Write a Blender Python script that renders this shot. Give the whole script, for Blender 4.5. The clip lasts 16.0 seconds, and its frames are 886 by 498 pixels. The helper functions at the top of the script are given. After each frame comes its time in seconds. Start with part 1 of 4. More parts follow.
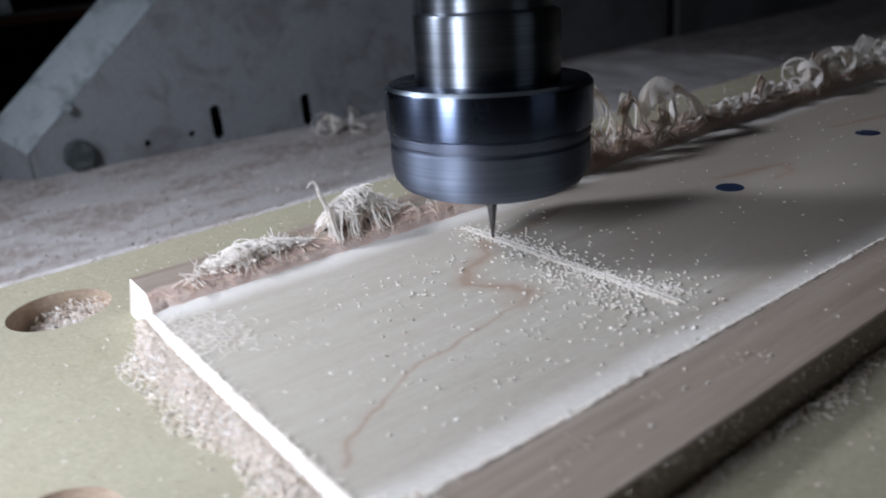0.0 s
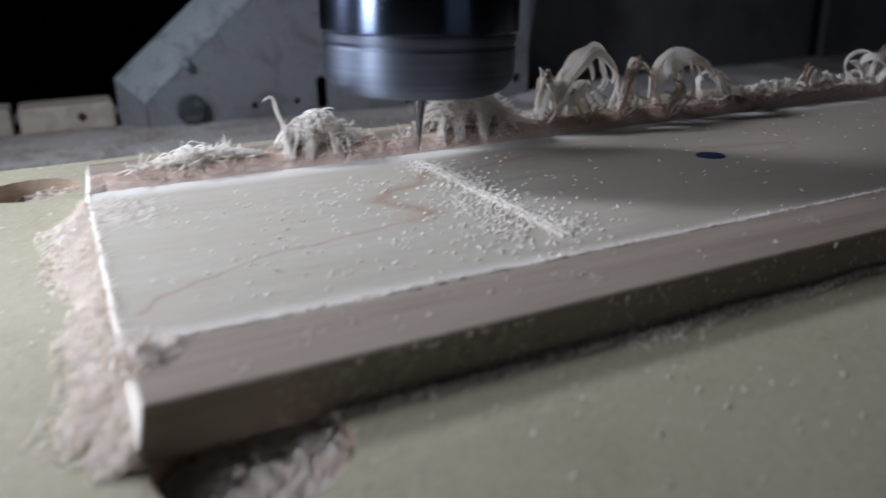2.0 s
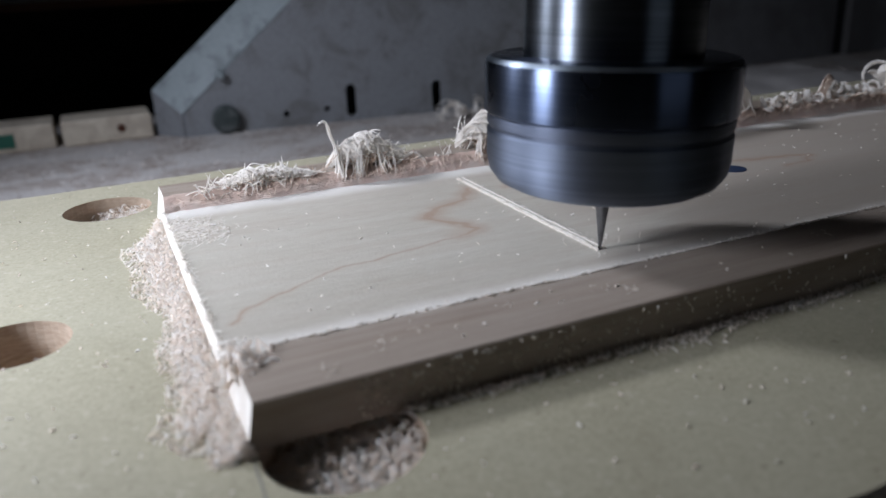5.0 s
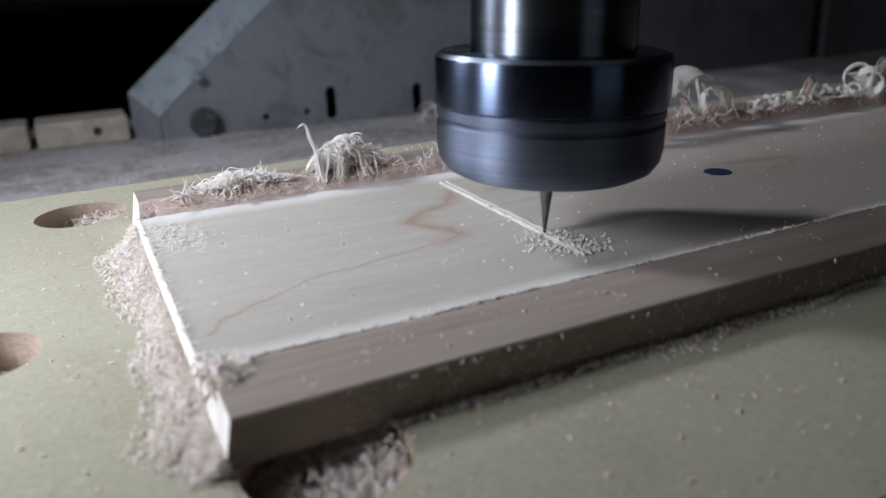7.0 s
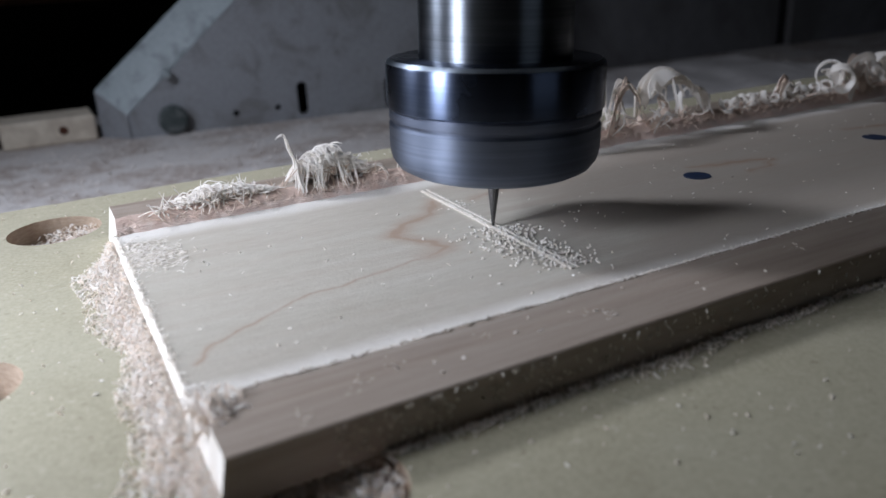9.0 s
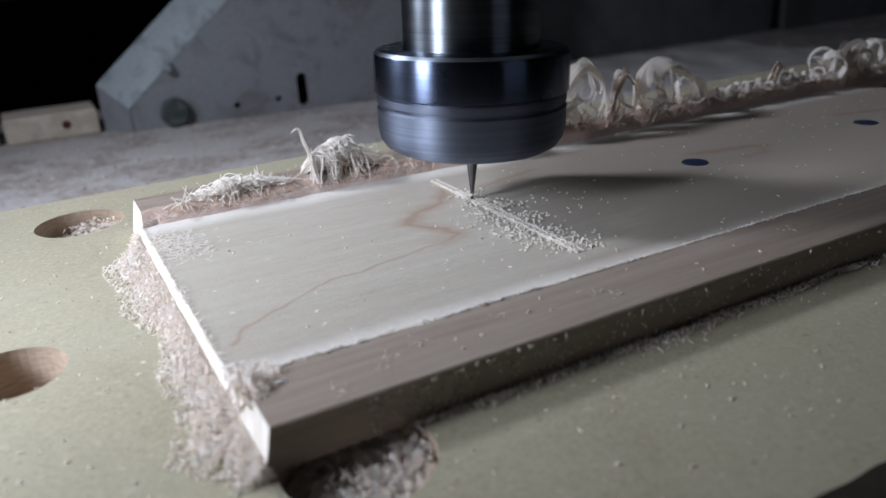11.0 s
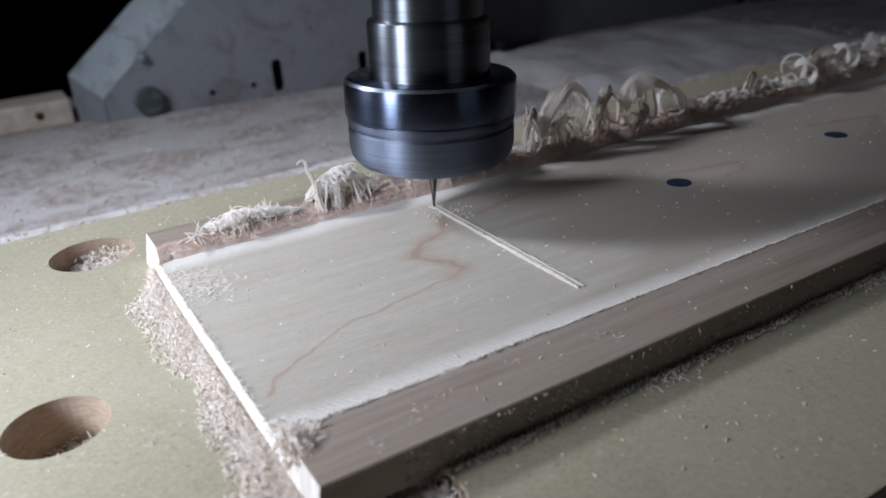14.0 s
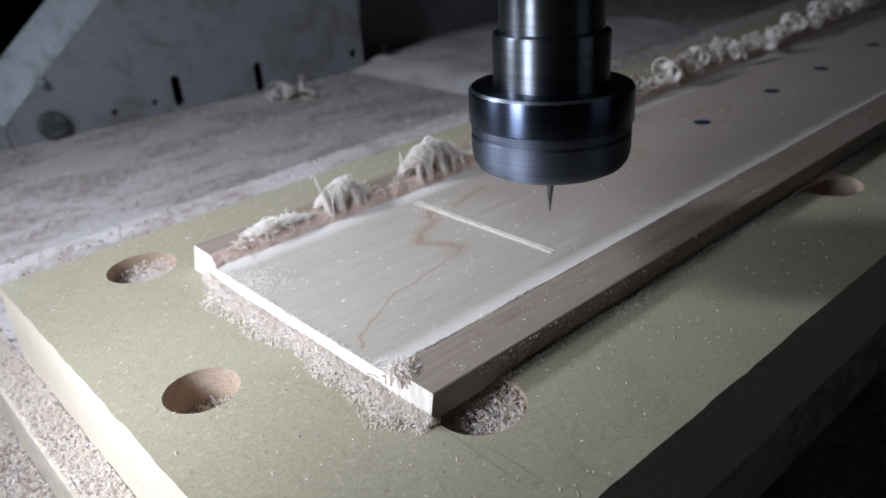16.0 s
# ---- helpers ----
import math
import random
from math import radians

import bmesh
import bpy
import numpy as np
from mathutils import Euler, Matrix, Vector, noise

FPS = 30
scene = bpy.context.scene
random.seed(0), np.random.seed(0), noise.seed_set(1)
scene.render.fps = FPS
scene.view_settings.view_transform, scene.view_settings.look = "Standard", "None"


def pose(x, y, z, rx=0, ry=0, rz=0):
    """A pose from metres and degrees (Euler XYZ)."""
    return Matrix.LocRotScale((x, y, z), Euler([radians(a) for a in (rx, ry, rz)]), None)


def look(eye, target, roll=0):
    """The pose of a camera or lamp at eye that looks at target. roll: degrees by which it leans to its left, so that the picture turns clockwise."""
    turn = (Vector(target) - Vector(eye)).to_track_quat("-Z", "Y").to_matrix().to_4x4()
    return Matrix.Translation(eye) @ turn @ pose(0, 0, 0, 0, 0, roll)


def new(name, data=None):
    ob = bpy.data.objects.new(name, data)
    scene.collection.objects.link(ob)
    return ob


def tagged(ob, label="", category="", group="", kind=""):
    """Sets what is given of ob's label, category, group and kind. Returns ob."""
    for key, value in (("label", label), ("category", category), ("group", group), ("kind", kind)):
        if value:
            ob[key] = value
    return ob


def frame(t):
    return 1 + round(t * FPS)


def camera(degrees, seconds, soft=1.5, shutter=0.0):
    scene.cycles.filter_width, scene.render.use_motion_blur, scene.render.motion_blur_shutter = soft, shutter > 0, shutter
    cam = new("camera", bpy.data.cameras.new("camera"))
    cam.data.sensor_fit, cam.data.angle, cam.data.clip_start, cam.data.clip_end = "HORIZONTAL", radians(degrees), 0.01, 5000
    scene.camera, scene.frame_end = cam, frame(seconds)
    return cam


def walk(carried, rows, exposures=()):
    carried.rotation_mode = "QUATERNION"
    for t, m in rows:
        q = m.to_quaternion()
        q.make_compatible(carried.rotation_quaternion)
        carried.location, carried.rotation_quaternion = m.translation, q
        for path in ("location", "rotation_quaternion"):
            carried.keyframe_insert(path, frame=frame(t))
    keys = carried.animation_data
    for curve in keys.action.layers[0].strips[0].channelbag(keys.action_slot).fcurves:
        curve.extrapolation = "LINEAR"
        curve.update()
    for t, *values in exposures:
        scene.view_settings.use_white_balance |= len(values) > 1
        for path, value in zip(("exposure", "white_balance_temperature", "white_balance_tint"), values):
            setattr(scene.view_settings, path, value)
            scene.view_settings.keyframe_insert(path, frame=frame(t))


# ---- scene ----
cam = camera(59.0, 16.0, soft=1.5, shutter=0.5)
cam.data.dof.use_dof = True
cam.data.dof.focus_distance = 0.128
cam.data.dof.aperture_fstop = 28.0
PATH = [
    (0, (-0.0246, -0.03568, 0.04804), (0.01868, 0.02508, 0.0192), -5.3),
    (0.5, (-0.01112, -0.0402, 0.047), (0.02772, 0.02224, 0.01544), -4.4),
    (1, (-0.00104, -0.04516, 0.04884), (0.03336, 0.01968, 0.017), -4.6),
    (1.5, (0.0054, -0.0454, 0.04204), (0.03816, 0.02024, 0.0102), -3.4),
    (2, (-0.00082, -0.05465, 0.03465), (0.03165, 0.01389, 0.00695), -1.5),
    (2.5, (-0.01204, -0.06032, 0.02924), (0.01616, 0.01012, 0.00384), -1.1),
    (3, (-0.01256, -0.06056, 0.03748), (0.01708, 0.00948, 0.01264), -1.6),
    (3.5, (-0.01264, -0.0672, 0.0378), (0.01672, 0.00288, 0.0128), -1.2),
    (4, (-0.00764, -0.06488, 0.04108), (0.02188, 0.00444, 0.0142), -2.4),
    (6.5, (-0.00788, -0.0606, 0.03872), (0.02312, 0.00784, 0.01128), -2.5),
    (7, (-0.00708, -0.0596, 0.03988), (0.0248, 0.00856, 0.01264), -2.5),
    (7.5, (-0.00772, -0.05924, 0.04056), (0.02464, 0.00868, 0.0134), -2.5),
    (8, (-0.00792, -0.05868, 0.04112), (0.0252, 0.0088, 0.01376), -2.4),
    (8.5, (-0.00764, -0.0576, 0.04168), (0.026, 0.00952, 0.01408), -2.6),
    (9, (-0.00768, -0.05712, 0.04312), (0.02644, 0.0094, 0.01468), -2.9),
    (11.5, (-0.01364, -0.0626, 0.04524), (0.02004, 0.00364, 0.01556), -4.0),
    (12, (-0.01416, -0.06356, 0.0462), (0.01804, 0.0038, 0.0174), -4.1),
    (12.5, (-0.01232, -0.06404, 0.05216), (0.0206, 0.00292, 0.02336), -4.4),
    (13, (-0.01188, -0.06252, 0.05256), (0.02184, 0.00332, 0.02212), -3.9),
    (13.5, (-0.01408, -0.06344, 0.05532), (0.01956, 0.00208, 0.02412), -4.1),
    (14, (-0.01812, -0.0612, 0.05836), (0.0178, 0.00224, 0.02544), -4.0),
    (14.5, (-0.0298, -0.06576, 0.06936), (0.00868, -0.00424, 0.03572), -5.1),
    (15, (-0.04316, -0.066, 0.07228), (0.00168, -0.00932, 0.03796), -4.4),
    (15.5, (-0.05592, -0.0716, 0.07508), (-0.00884, -0.0168, 0.04072), -4.4),
    (16, (-0.05992, -0.07752, 0.07624), (-0.01364, -0.0222, 0.0416), -5.1),
]
walk(cam, [(t, look(eye, target, roll)) for t, eye, target, roll in PATH])

# ---- light: a dim workshop lit by two near unseen lamps and an added far opening ----
U = 0.04  # the plan below is drawn in units of 4 cm
world = bpy.data.worlds.new("world")
scene.world = world
world.use_nodes = True
world.node_tree.nodes["Background"].inputs[0].default_value = (0.55, 0.65, 0.8, 1)
world.node_tree.nodes["Background"].inputs[1].default_value = 0.26
scene.view_settings.exposure = 0.0


def area_lamp(name, at, aim, size, power, color, spread):
    lamp = bpy.data.lights.new(name, "AREA")
    lamp.shape, lamp.size, lamp.size_y = "RECTANGLE", size[0], size[1]
    lamp.energy, lamp.color, lamp.spread = power, color, radians(spread)
    ob = new(name, lamp)
    ob.matrix_world = look(at, aim)
    return ob


# unseen lamps; place and spread follow the shadows and nut highlights
area_lamp("left_lamp_low", (-0.13, 0.034, 0.078), (0.008, 0.045, 0.0), (0.045, 0.055), 0.07, (0.787, 0.845, 0.99), 72)
area_lamp("left_lamp_high", (-0.13, 0.225, 0.185), (0.04, 0.2, -0.04), (0.05, 0.06), 0.57, (0.787, 0.845, 0.99), 130)







# ---- materials ----
class Nodes:
    """Short hand for a node material."""

    def __init__(self, name):
        self.mat = bpy.data.materials.new(name)
        self.mat.use_nodes = True
        self.tree = self.mat.node_tree
        self.bsdf = self.tree.nodes["Principled BSDF"]
        self.coord = self.tree.nodes.new("ShaderNodeTexCoord").outputs["Object"]

    def put(self, socket, value):
        if isinstance(value, bpy.types.NodeSocket):
            self.tree.links.new(value, socket)
        elif isinstance(value, (tuple, list)) and socket.type == "RGBA" and len(value) == 3:
            socket.default_value = (*value, 1)
        else:
            socket.default_value = value

    def math(self, op, a, b=0.0, c=None, clamp=False):
        n = self.tree.nodes.new("ShaderNodeMath")
        n.operation, n.use_clamp = op, clamp
        for s, v in zip(n.inputs, (a, b) if c is None else (a, b, c)):
            self.put(s, v)
        return n.outputs[0]

    def vec(self, op, a, b=None, scale=None):
        n = self.tree.nodes.new("ShaderNodeVectorMath")
        n.operation = op
        self.put(n.inputs[0], a)
        if b is not None:
            self.put(n.inputs[1], b)
        if scale is not None:
            self.put(n.inputs["Scale"], scale)
        return n.outputs["Value"] if op in ("DOT_PRODUCT", "LENGTH", "DISTANCE") else n.outputs[0]

    def stretch(self, s):
        return self.vec("MULTIPLY", self.coord, s)

    def noise(self, scale, detail=4.0, rough=0.6, at=None, warp=0.0):
        n = self.tree.nodes.new("ShaderNodeTexNoise")
        self.put(n.inputs["Vector"], at if at is not None else self.coord)
        n.inputs["Scale"].default_value, n.inputs["Detail"].default_value = scale, detail
        n.inputs["Roughness"].default_value, n.inputs["Distortion"].default_value = rough, warp
        return n.outputs["Fac"]

    def ramp(self, fac, *stops):
        n = self.tree.nodes.new("ShaderNodeValToRGB")
        e = n.color_ramp.elements
        while len(e) < len(stops):
            e.new(0.5)
        for k, (at, col) in zip(e, stops):
            k.position, k.color = at, (*(col if isinstance(col, tuple) else (col,) * 3), 1)
        self.put(n.inputs[0], fac)
        return n.outputs[0]

    def span(self, v, a, b, lo=0.0, hi=1.0):
        n = self.tree.nodes.new("ShaderNodeMapRange")
        n.interpolation_type = "SMOOTHSTEP"
        self.put(n.inputs[0], v)
        for s, x in zip(n.inputs[1:5], (a, b, lo, hi)):
            s.default_value = x
        return n.outputs[0]

    def mix(self, fac, a, b, mode="MIX"):
        n = self.tree.nodes.new("ShaderNodeMix")
        n.data_type, n.blend_type = "RGBA", mode
        self.put(n.inputs[0], fac)
        self.put(n.inputs[6], a)
        self.put(n.inputs[7], b)
        return n.outputs[2]

    def axis(self, i):
        n = self.tree.nodes.new("ShaderNodeSeparateXYZ")
        self.put(n.inputs[0], self.coord)
        return n.outputs[i]

    def random(self):
        return self.tree.nodes.new("ShaderNodeObjectInfo").outputs["Random"]

    def island(self):
        return self.tree.nodes.new("ShaderNodeNewGeometry").outputs["Random Per Island"]

    def done(self, color, rough=0.6, metal=0.0, bump=None, depth=0.0002, strength=0.5, spec=0.5):
        b = self.bsdf
        self.put(b.inputs["Base Color"], color)
        self.put(b.inputs["Roughness"], rough)
        b.inputs["Metallic"].default_value = metal
        b.inputs["Specular IOR Level"].default_value = spec
        if bump is not None:
            n = self.tree.nodes.new("ShaderNodeBump")
            n.inputs["Strength"].default_value, n.inputs["Distance"].default_value = strength, depth
            self.put(n.inputs["Height"], bump)
            self.tree.links.new(n.outputs[0], b.inputs["Normal"])
        return self.mat


def make_mdf():
    n = Nodes("mdf")
    fine, fleck, wide = n.noise(1900, 3), n.noise(700, 2, 0.7), n.noise(22, 4)
    c = n.ramp(fine, (0.3, (0.35, 0.317, 0.216)), (0.7, (0.46, 0.422, 0.303)))
    c = n.mix(n.span(fleck, 0.6, 0.72, 0, 0.6), c, (0.55, 0.512, 0.4))
    c = n.mix(n.span(fleck, 0.36, 0.26, 0, 0.7), c, (0.24, 0.2, 0.13))
    c = n.mix(n.span(wide, 0.45, 0.75, 0, 0.35), c, (0.48, 0.455, 0.35))
    c = n.mix(n.span(n.noise(60, 5, 0.7, warp=1.0), 0.5, 0.72, 0, 0.4), c, (0.3, 0.265, 0.175))
    return n.done(c, 0.62, bump=n.math("ADD", fine, fleck), depth=0.0002, strength=0.22, spec=0.45)


def make_mdf_edge():
    n = Nodes("mdf_edge")
    fine = n.noise(1, 4, at=n.stretch((900, 900, 2600)))
    c = n.ramp(fine, (0.3, (0.7, 0.615, 0.48)), (0.7, (0.85, 0.775, 0.64)))
    return n.done(c, 0.85, bump=fine, depth=0.0002, strength=0.4, spec=0.2)


def make_bore():
    """Fibreboard of the drilled holes, browned to stand for the shade inside."""
    n = Nodes("mdf_bore")
    fine = n.noise(1, 4, at=n.stretch((700, 700, 2600)))
    c = n.ramp(fine, (0.3, (0.4, 0.3, 0.22)), (0.7, (0.55, 0.44, 0.34)))
    return n.done(c, 0.9, bump=fine, depth=0.0002, strength=0.4, spec=0.15)


FIGURE = [
    [(0.05, 0.53), (0.2, 0.66), (0.41, 0.77), (0.62, 0.81), (0.93, 0.885), (1.03, 0.93), (1.01, 1.0), (0.91, 1.14), (1.0, 1.24), (1.16, 1.3), (1.25, 1.45)],
    [(1.38, 1.37), (1.55, 1.42), (1.75, 1.46)],
    [(2.5, 1.2), (2.7, 1.16), (2.92, 1.1), (2.8, 1.02), (2.66, 1.0)],
    [(3.7, 1.3), (4.0, 1.24), (4.2, 1.16), (4.0, 1.1)],
]


def make_maple(torn=0.0):
    """Pale close-grained wood whose grain runs along x, with brown figure lines and a scuffed band at both sides of the milled field."""
    n = Nodes("maple")
    x, y, z = n.axis(0), n.axis(1), n.axis(2)
    long = n.noise(1, 5, 0.6, at=n.stretch((22, 420, 420)), warp=0.6)
    pore = n.noise(1, 3, 0.6, at=n.stretch((160, 2400, 2400)))
    wide = n.noise(1, 3, 0.5, at=n.stretch((9, 55, 55)), warp=1.2)
    dash = n.noise(1, 2, 0.5, at=n.stretch((480, 4200, 4200)))
    c = n.ramp(long, (0.2, (0.475, 0.435, 0.36)), (0.5, (0.535, 0.495, 0.42)), (0.8, (0.58, 0.545, 0.475)))
    c = n.mix(n.span(wide, 0.4, 0.7, 0, 0.4), c, (0.48, 0.4, 0.33))
    c = n.mix(n.span(pore, 0.55, 0.7, 0, 0.25), c, (0.4, 0.31, 0.24))
    c = n.mix(n.span(dash, 0.56, 0.7, 0, 0.25), c, (0.36, 0.29, 0.23))
    c = n.mix(n.span(dash, 0.44, 0.3, 0, 0.3), c, (0.7, 0.65, 0.58))
    # browner tone past the groove, with part of the shade there put into it
    brown_shade = n.span(n.math("ADD", x, n.math("MULTIPLY", n.math("SUBTRACT", wide, 0.5), 0.09)), 0.046, 0.066, 0, 0.6)
    c = n.mix(brown_shade, c, (0.4, 0.335, 0.28))
    # the unmilled margins and sides keep their weathered brown skin
    skin = n.math("MAXIMUM", n.span(z, 0.0043, 0.0047), n.span(y, 0.0002, 0.00005))
    worn = n.ramp(n.math("ADD", n.math("MULTIPLY", long, 0.75), n.math("MULTIPLY", pore, 0.25)), (0.3, (0.225, 0.165, 0.125)), (0.52, (0.34, 0.272, 0.22)), (0.72, (0.42, 0.36, 0.305)))
    c = n.mix(n.math("MULTIPLY", skin, 0.85), c, worn)
    # growth-ring lines
    ring = n.tree.nodes.new("ShaderNodeTexWave")
    ring.bands_direction = "Y"
    n.put(ring.inputs["Vector"], n.stretch((6, 40, 40)))
    for k, v in (("Scale", 0.9), ("Distortion", 7.0), ("Detail", 2.0), ("Detail Scale", 0.5)):
        ring.inputs[k].default_value = v
    c = n.mix(n.span(ring.outputs["Fac"], 0.8, 1.0, 0, 0.08), c, (0.4, 0.29, 0.21))
    # figure lines
    flat = n.vec("MULTIPLY", n.coord, (1 / U, 1 / U, 0))
    jig = n.tree.nodes.new("ShaderNodeTexNoise")
    n.put(jig.inputs["Vector"], flat)
    jig.inputs["Scale"].default_value = 9.0
    jig = n.vec("SCALE", n.vec("SUBTRACT", jig.outputs["Color"], (0.5, 0.5, 0.5)), scale=0.075)
    p = n.vec("MULTIPLY", n.vec("ADD", flat, jig), (1, 1, 0))
    near = None
    for line in FIGURE:
        for i, (a, b) in enumerate(zip(line, line[1:])):
            ab = (b[0] - a[0], b[1] - a[1], 0)
            ap = n.vec("SUBTRACT", p, (*a, 0))
            h = n.math("MULTIPLY", n.vec("DOT_PRODUCT", ap, ab), 1 / (ab[0] ** 2 + ab[1] ** 2), clamp=True)
            d = n.vec("DISTANCE", ap, n.vec("SCALE", ab, scale=h))
            d = n.math("MULTIPLY", d, 4.6 if len(line) > 9 and i < 4 else (1.0 if len(line) > 9 else 1.5))
            near = d if near is None else n.math("MINIMUM", near, d)
    blotch = n.noise(190, 2)
    near = n.math("ADD", near, n.math("MULTIPLY", n.math("SUBTRACT", blotch, 0.5), 0.06))
    c = n.mix(n.span(near, 0.02, 0.0, 0, 0.42), c, (0.31, 0.17, 0.1))
    c = n.mix(n.span(near, 0.075, 0.0, 0, 0.5), c, (0.4, 0.27, 0.19))
    # scuffed side bands of the milled field
    yy = n.math("ADD", y, n.math("MULTIPLY", n.math("SUBTRACT", n.noise(120, 3), 0.5), 0.003))
    band = n.math("MULTIPLY", n.span(yy, 0.0172, 0.0135), n.span(y, 0.0098, 0.0104))
    far = n.math("MULTIPLY", n.span(yy, 0.0635, 0.0695), n.span(y, 0.0735, 0.072))
    low = n.span(z, 0.0044, 0.004)
    scuff = n.math("MULTIPLY", n.math("MAXIMUM", band, n.math("MULTIPLY", far, 1.1)), low)
    c = n.mix(n.math("MULTIPLY", scuff, 0.75), c, (0.85, 0.815, 0.76))
    if torn:
        c = n.mix(n.span(n.noise(500, 3), 0.3, 0.7, 0.6, 0.95), c, (0.7, 0.52, 0.44))
    arc = n.tree.nodes.new("ShaderNodeTexWave")
    n.put(arc.inputs["Vector"], n.vec("ADD", n.stretch((1, 0, 0)), n.vec("SCALE", n.vec("MULTIPLY", n.stretch((0, 1, 0)), n.stretch((0, 1, 0))), scale=22.0)))
    arc.bands_direction = "DIAGONAL"
    arc.inputs["Scale"].default_value, arc.inputs["Distortion"].default_value = 700.0, 4.0
    height = n.math("ADD", n.math("ADD", n.math("MULTIPLY", pore, 0.4), n.math("MULTIPLY", dash, 0.6)), n.math("MULTIPLY", n.math("MULTIPLY", arc.outputs["Fac"], scuff), 0.26))
    height = n.math("ADD", height, n.math("MULTIPLY", n.math("MULTIPLY", n.noise(900, 3), scuff), 0.9))
    height = n.math("ADD", height, n.math("MULTIPLY", n.noise(2600, 2), 0.5))
    return n.done(c, n.span(long, 0.2, 0.8, 0.42, 0.58), bump=height, depth=0.00025, strength=0.5 if not torn else 1.0, spec=0.4)


def make_endgrain():
    n = Nodes("endgrain")
    saw = n.noise(1, 3, at=n.stretch((300, 900, 160)))
    spot = n.noise(420, 4)
    c = n.ramp(saw, (0.3, (0.62, 0.56, 0.49)), (0.7, (0.82, 0.78, 0.72)))
    c = n.mix(n.span(spot, 0.62, 0.75, 0, 0.5), c, (0.5, 0.4, 0.3))
    return n.done(c, 0.85, bump=saw, depth=0.0003, strength=0.6, spec=0.2)


def make_plain(name, dark, light, scale=900, rough=0.8, metal=0.0, wide=40, stain=None, bump=0.3, spec=0.3, islands=False, depth=0.0002):
    n = Nodes(name)
    f = n.island() if islands else n.noise(scale, 4)
    c = n.ramp(f, (0.25, dark), (0.75, light))
    if stain:
        c = n.mix(n.span(n.noise(wide, 5, 0.65, warp=0.6), 0.45, 0.65, 0, 0.85), c, stain)
    return n.done(c, rough, metal, bump=n.noise(scale, 4) if bump else None, depth=depth, strength=bump, spec=spec)


def let_through(mat, share):
    """Thin shavings pass part of the light."""
    t = mat.node_tree
    b, out = t.nodes["Principled BSDF"], t.nodes["Material Output"]
    tr, mix = t.nodes.new("ShaderNodeBsdfTranslucent"), t.nodes.new("ShaderNodeMixShader")
    t.links.new(b.inputs["Base Color"].links[0].from_socket, tr.inputs[0])
    mix.inputs[0].default_value = share
    t.links.new(b.outputs[0], mix.inputs[1])
    t.links.new(tr.outputs[0], mix.inputs[2])
    t.links.new(mix.outputs[0], out.inputs[0])
    return mat


def make_bed():
    """Worn brown board under a grey skin of dust, with scratches and bare patches."""
    n = Nodes("dusty_bed")
    fine, mid, wide = n.noise(1300, 4, 0.7), n.noise(170, 5, 0.7), n.noise(1, 4, 0.6, at=n.stretch((18, 34, 18)), warp=0.8)
    c = n.ramp(fine, (0.3, (0.44, 0.41, 0.39)), (0.7, (0.68, 0.65, 0.63)))
    c = n.mix(n.span(mid, 0.42, 0.62, 0, 0.6), c, (0.6, 0.57, 0.55))
    bare = n.math("MULTIPLY", n.span(wide, 0.44, 0.57), n.span(mid, 0.66, 0.4, 0.1, 1.0))
    c = n.mix(bare, c, (0.38, 0.32, 0.285))
    c = n.mix(n.span(n.noise(420, 4), 0.62, 0.72), c, (0.74, 0.7, 0.66))
    return n.done(c, 0.9, bump=n.math("ADD", fine, mid), depth=0.0008, strength=0.6, spec=0.15)


def make_steel(name, dark, light, rough, brushed=(500, 500, 500), stain=None):
    n = Nodes(name)
    f, w = n.noise(1, 4, at=n.stretch(brushed)), n.noise(35, 5, 0.65, warp=0.5)
    c = n.ramp(f, (0.25, dark), (0.75, light))
    if stain:
        c = n.mix(n.span(w, 0.45, 0.68, 0, 0.8), c, stain)
    return n.done(c, n.span(w, 0.3, 0.7, rough * 0.8, rough * 1.25), 1.0, bump=f, depth=0.00004, strength=0.35)


def make_turned(name, dark, light, rough, stripes=2600):
    """Lathe-turned steel: fine rings that draw highlights out along the axis."""
    n = Nodes(name)
    f = n.noise(1, 4, at=n.stretch((40, 40, stripes)))
    w = n.noise(60, 4)
    c = n.ramp(f, (0.25, dark), (0.75, light))
    m = n.done(c, n.span(w, 0.3, 0.7, rough * 0.85, rough * 1.15), 1.0, bump=f, depth=0.00002, strength=0.2)
    t = n.tree.nodes.new("ShaderNodeTangent")
    t.direction_type, t.axis = "RADIAL", "Z"
    n.tree.links.new(t.outputs[0], n.bsdf.inputs["Tangent"])
    n.bsdf.inputs["Anisotropic"].default_value = 0.85
    n.bsdf.inputs["Anisotropic Rotation"].default_value = 0.25
    return m


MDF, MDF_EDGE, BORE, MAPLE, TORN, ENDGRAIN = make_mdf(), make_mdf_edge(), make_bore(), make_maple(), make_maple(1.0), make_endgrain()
BED = make_bed()
LOWER = make_plain("dark_bed", (0.28, 0.235, 0.21), (0.5, 0.44, 0.4), 420, 0.9, stain=(0.2, 0.16, 0.135), bump=0.8, depth=0.0008)
SHAVING = let_through(make_plain("shaving", (0.95, 0.915, 0.87), (0.99, 0.97, 0.94), islands=True, scale=1500, rough=0.6, bump=0.0), 0.58)
BURNT = make_plain("brown_shaving", (0.58, 0.45, 0.36), (0.76, 0.63, 0.53), islands=True, scale=1500, rough=0.7, bump=0.2)
SAWDUST = let_through(make_plain("sawdust", (0.93, 0.85, 0.77), (0.98, 0.955, 0.92), islands=True, scale=2500, rough=0.85, bump=0.0), 0.4)
